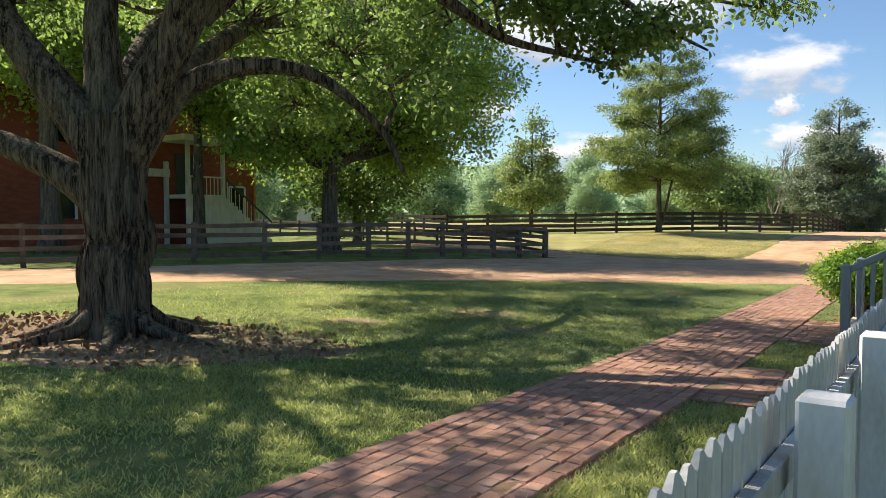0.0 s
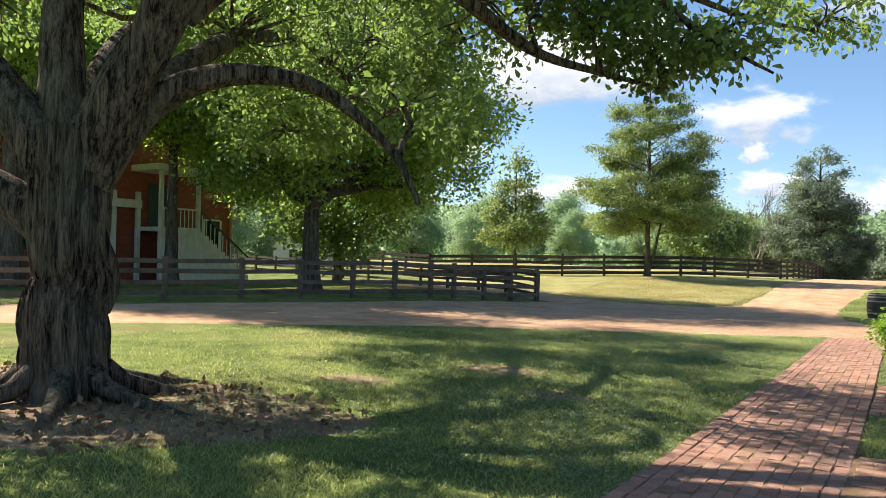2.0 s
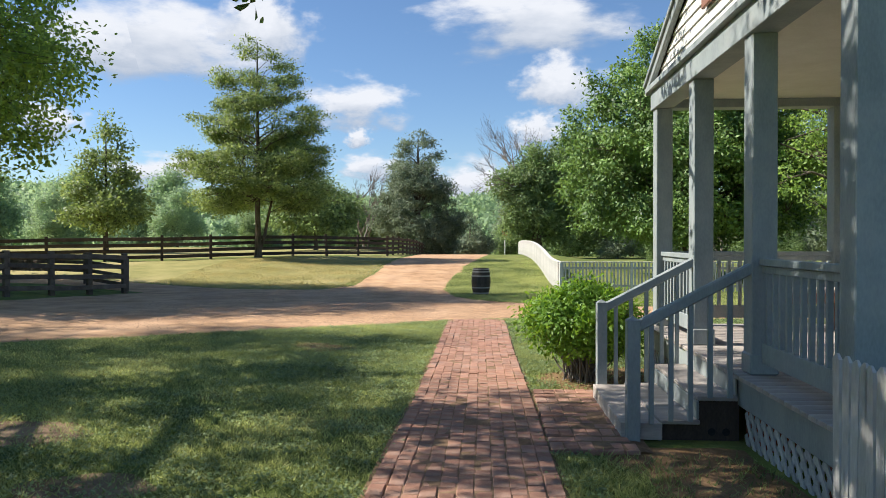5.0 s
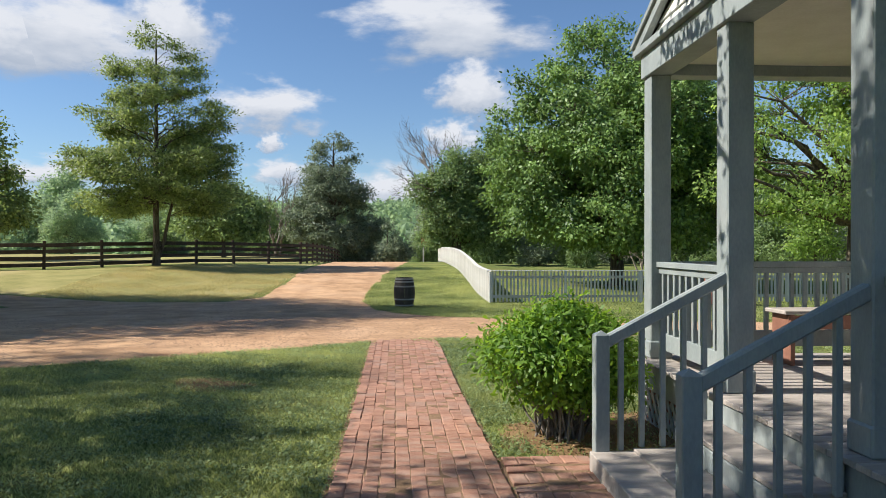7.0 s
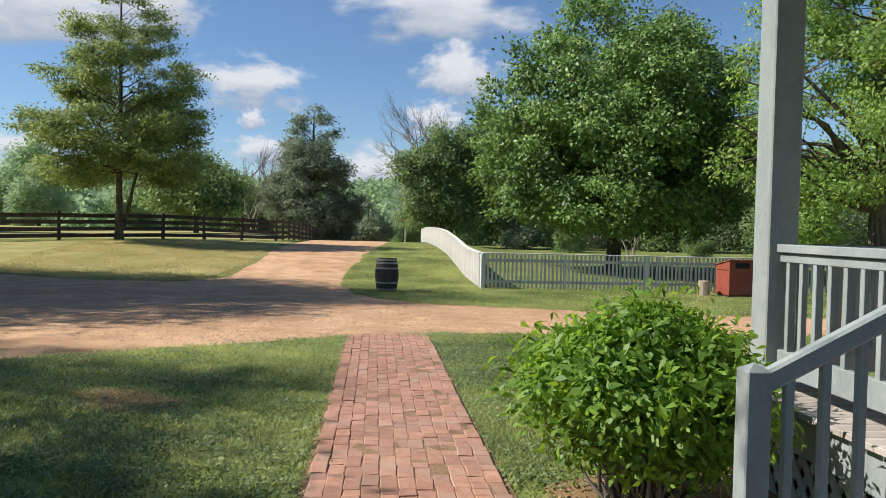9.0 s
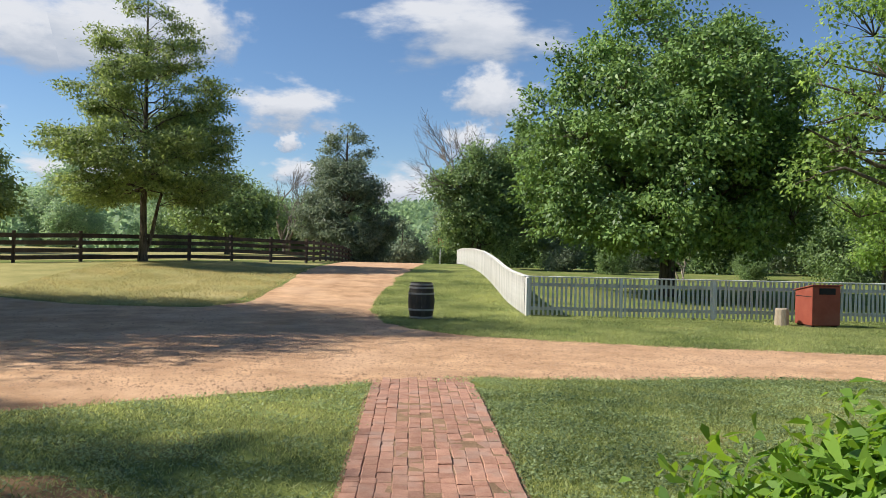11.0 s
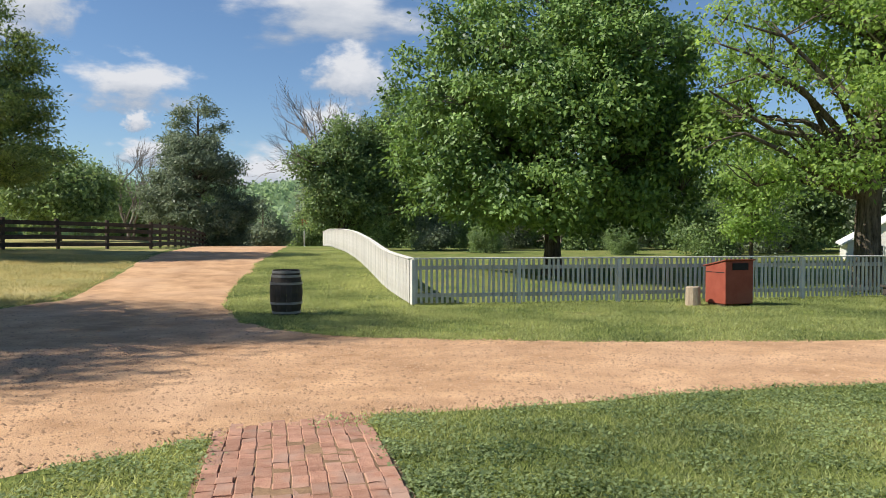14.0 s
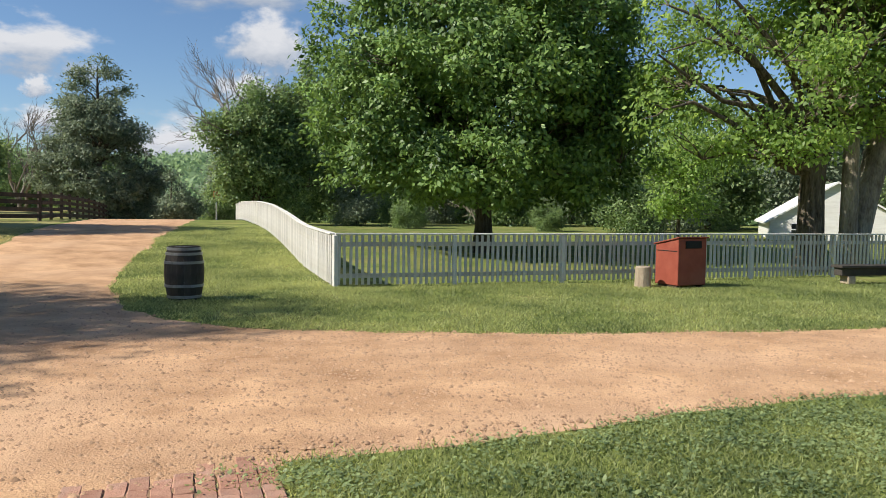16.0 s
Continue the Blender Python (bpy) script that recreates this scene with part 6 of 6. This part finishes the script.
def blades(name, seed, count, box, focus, near, height, width, thin=(), label="", material=M_BLADE):
    """Blades scattered in a box, thinning away from a line x = focus; thin: outlines with few blades."""
    rng = np.random.default_rng(seed)
    x = focus + rng.normal(0, near, count * 2) if near else rng.uniform(box[0], box[1], count * 2)
    y = rng.uniform(box[2], box[3], count * 2)
    k = (x > box[0]) & (x < box[1]) & free_of_paving(x + rng.normal(0, 0.07, len(x)), y + rng.normal(0, 0.1, len(x)))
    for o in thin:
        k &= ~inside(o, x + rng.normal(0, 0.22, len(x)), y + rng.normal(0, 0.22, len(x))) | (rng.uniform(0, 1, len(x)) < 0.12)
    patch = np.sin(x * 1.7 + np.sin(y * 1.1) * 2) + np.sin(y * 2.3 + x * 0.6)
    k &= rng.uniform(-2.6, 1.2, len(x)) < patch
    x, y = x[k][:count], y[k][:count]
    n = len(x)
    z = ground_z(x, y)
    h = height * rng.uniform(0.5, 1.35, n)
    t = rng.uniform(0, 2 * math.pi, n)
    lx, ly = rng.normal(0, 0.8, n) * h, rng.normal(0, 0.8, n) * h
    w = width * rng.uniform(0.7, 1.4, n)
    cx, cy = np.cos(t) * w, np.sin(t) * w
    v = np.stack([np.stack([x - cx, y - cy, z - 0.004], 1), np.stack([x + cx, y + cy, z - 0.004], 1), np.stack([x + lx, y + ly, z + h], 1)], 1).reshape(-1, 3)
    tagged(new(name, mesh_quads(name, v, np.arange(n * 3).reshape(n, 3), material)), label, "grass", kind="stuff")


def clover(name, seed, count, box, focus, near, size, thin=(), label=""):
    """Flat three-lobed leaflets in loose mats between the blades."""
    rng = np.random.default_rng(seed)
    x, y = focus + rng.normal(0, near, count * 2), rng.uniform(box[2], box[3], count * 2)
    k = (x > box[0]) & (x < box[1]) & free_of_paving(x + rng.normal(0, 0.05, len(x)), y + rng.normal(0, 0.08, len(x)))
    for o in thin:
        k &= ~inside(o, x + rng.normal(0, 0.2, len(x)), y + rng.normal(0, 0.2, len(x))) | (rng.uniform(0, 1, len(x)) < 0.1)
    patch = np.sin(x * 7.3 + np.sin(y * 4.1) * 2) + np.sin(y * 8.7 + x * 3.1) + 0.8 * np.sin(x * 1.3 + y * 0.9)
    k &= rng.uniform(-1.8, 2.0, len(x)) < patch
    x, y = x[k][:count], y[k][:count]
    n = len(x)
    p = np.stack([x, y, ground_z(x, y) + rng.uniform(0.012, 0.045, n)], 1)
    t = rng.uniform(0, 2 * math.pi, n)
    a = np.stack([np.cos(t), np.sin(t), rng.normal(0, 0.35, n)], 1)
    b = np.stack([-np.sin(t), np.cos(t), rng.normal(0, 0.35, n)], 1)
    r = (size * rng.uniform(0.5, 1.1, n))[:, None]
    v = np.stack([p - a * r * 0.3, p + b * r * 0.7, p + a * r, p - b * r * 0.7], 1).reshape(-1, 3)
    tagged(new(name, mesh_quads(name, v, np.arange(n * 4).reshape(n, 4), M_CLOVER)), label, "clover", kind="stuff")


blades("lawn_grass", 201, 300000, (-14, -1.6, 1.5, 20.9), -3.6, 3.8, 0.036, 0.0065, (MULCH, RUT, *DRY), "short mown grass and clover on the lawn")
blades("lawn_grass", 202, 130000, (-2.0, 9, 12, 21.7), -1.0, 2.6, 0.036, 0.0065, (SOIL, *DRY), "short mown grass beside the porch and road")
blades("lawn_grass", 203, 90000, (-5, 12, 23.5, 31), 0, 0, 0.04, 0.01, (), "mown grass verge before the picket fence")
blades("lawn_grass", 207, 70000, (-5, 0.2, 30.5, 48), 0, 0, 0.045, 0.012, (), "mown grass slope beside the lane")
blades("meadow_grass", 208, 50000, (-16, -7.6, 31, 46), 0, 0, 0.05, 0.014, (), "dry grass on the corner by the lane", M_DRYBLADE)
blades("lawn_grass", 204, 30000, (-1.9, -0.45, 1.0, 10.2), 0, 0, 0.045, 0.007, (SOIL2,), "short grass strip between walk and picket fence")

clover("lawn_clover", 205, 120000, (-10, -1.6, 6, 20.9), -3.4, 2.6, 0.02, (RUT, *DRY), "low clover among the lawn grass")
clover("lawn_clover", 206, 120000, (-2.1, 9, 12.5, 21.6), 0.2, 3.0, 0.02, (SOIL, *DRY), "low clover beside the road")
_rng = np.random.default_rng(31)
_px, _py = _rng.uniform(-12, -5.2, 3500), _rng.uniform(3, 7.6, 3500)
_k = inside(MULCH, _px, _py)
_pts = np.stack([_px[_k], _py[_k], ground_z(_px[_k], _py[_k]) + 0.02], 1)
tagged(new("fallen_leaves", leaf_cards("fallen_leaves", _pts, 1, 0.02, 0.085, _rng, M_LITTER, 0.3, 0.0, 0.6)), "dry brown fallen leaves round the oak", "leaves", kind="stuff")
_px, _py = _rng.uniform(-1.8, -0.2, 420), _rng.uniform(12.5, 14.8, 420)
_k = inside(SOIL, _px, _py)
_pts = np.stack([_px[_k], _py[_k], ground_z(_px[_k], _py[_k]) + 0.02], 1)
tagged(new("fallen_leaves", leaf_cards("fallen_leaves", _pts, 1, 0.02, 0.034, _rng, M_LITTER, 0.3, 0.0, 0.6)), "dry leaves and twigs under the bush", "leaves", kind="stuff")
_n = 60000
_px, _py = np.concatenate([_rng.uniform(-12, 9, _n // 2), _rng.uniform(-7, 5, _n // 2)]), np.concatenate([_rng.uniform(18, 31, _n // 2), _rng.uniform(19.5, 25.5, _n // 2)])
_k = inside(ROAD, _px, _py)
_px, _py = _px[_k], _py[_k]
_n = len(_px)
_s = _rng.gamma(1.6, 0.0036, _n) + 0.0035
_zz = ground_z(_px, _py) + 0.011
_o8 = np.array([(1, 0, 0), (0, 1, 0), (-1, 0, 0), (0, -1, 0), (0, 0, 0.8)])
_v = (np.stack([_px, _py, _zz], 1)[:, None] + _o8[None] * _s[:, None, None]).reshape(-1, 3)
_f = (np.arange(_n)[:, None, None] * 5 + np.array([(0, 1, 4), (1, 2, 4), (2, 3, 4), (3, 0, 4)])[None]).reshape(-1, 3)
tagged(new("road_pebbles", mesh_quads("road_pebbles", _v, _f, M_PEBBLE)), "loose pale pebbles on the gravel road", "gravel", kind="stuff")
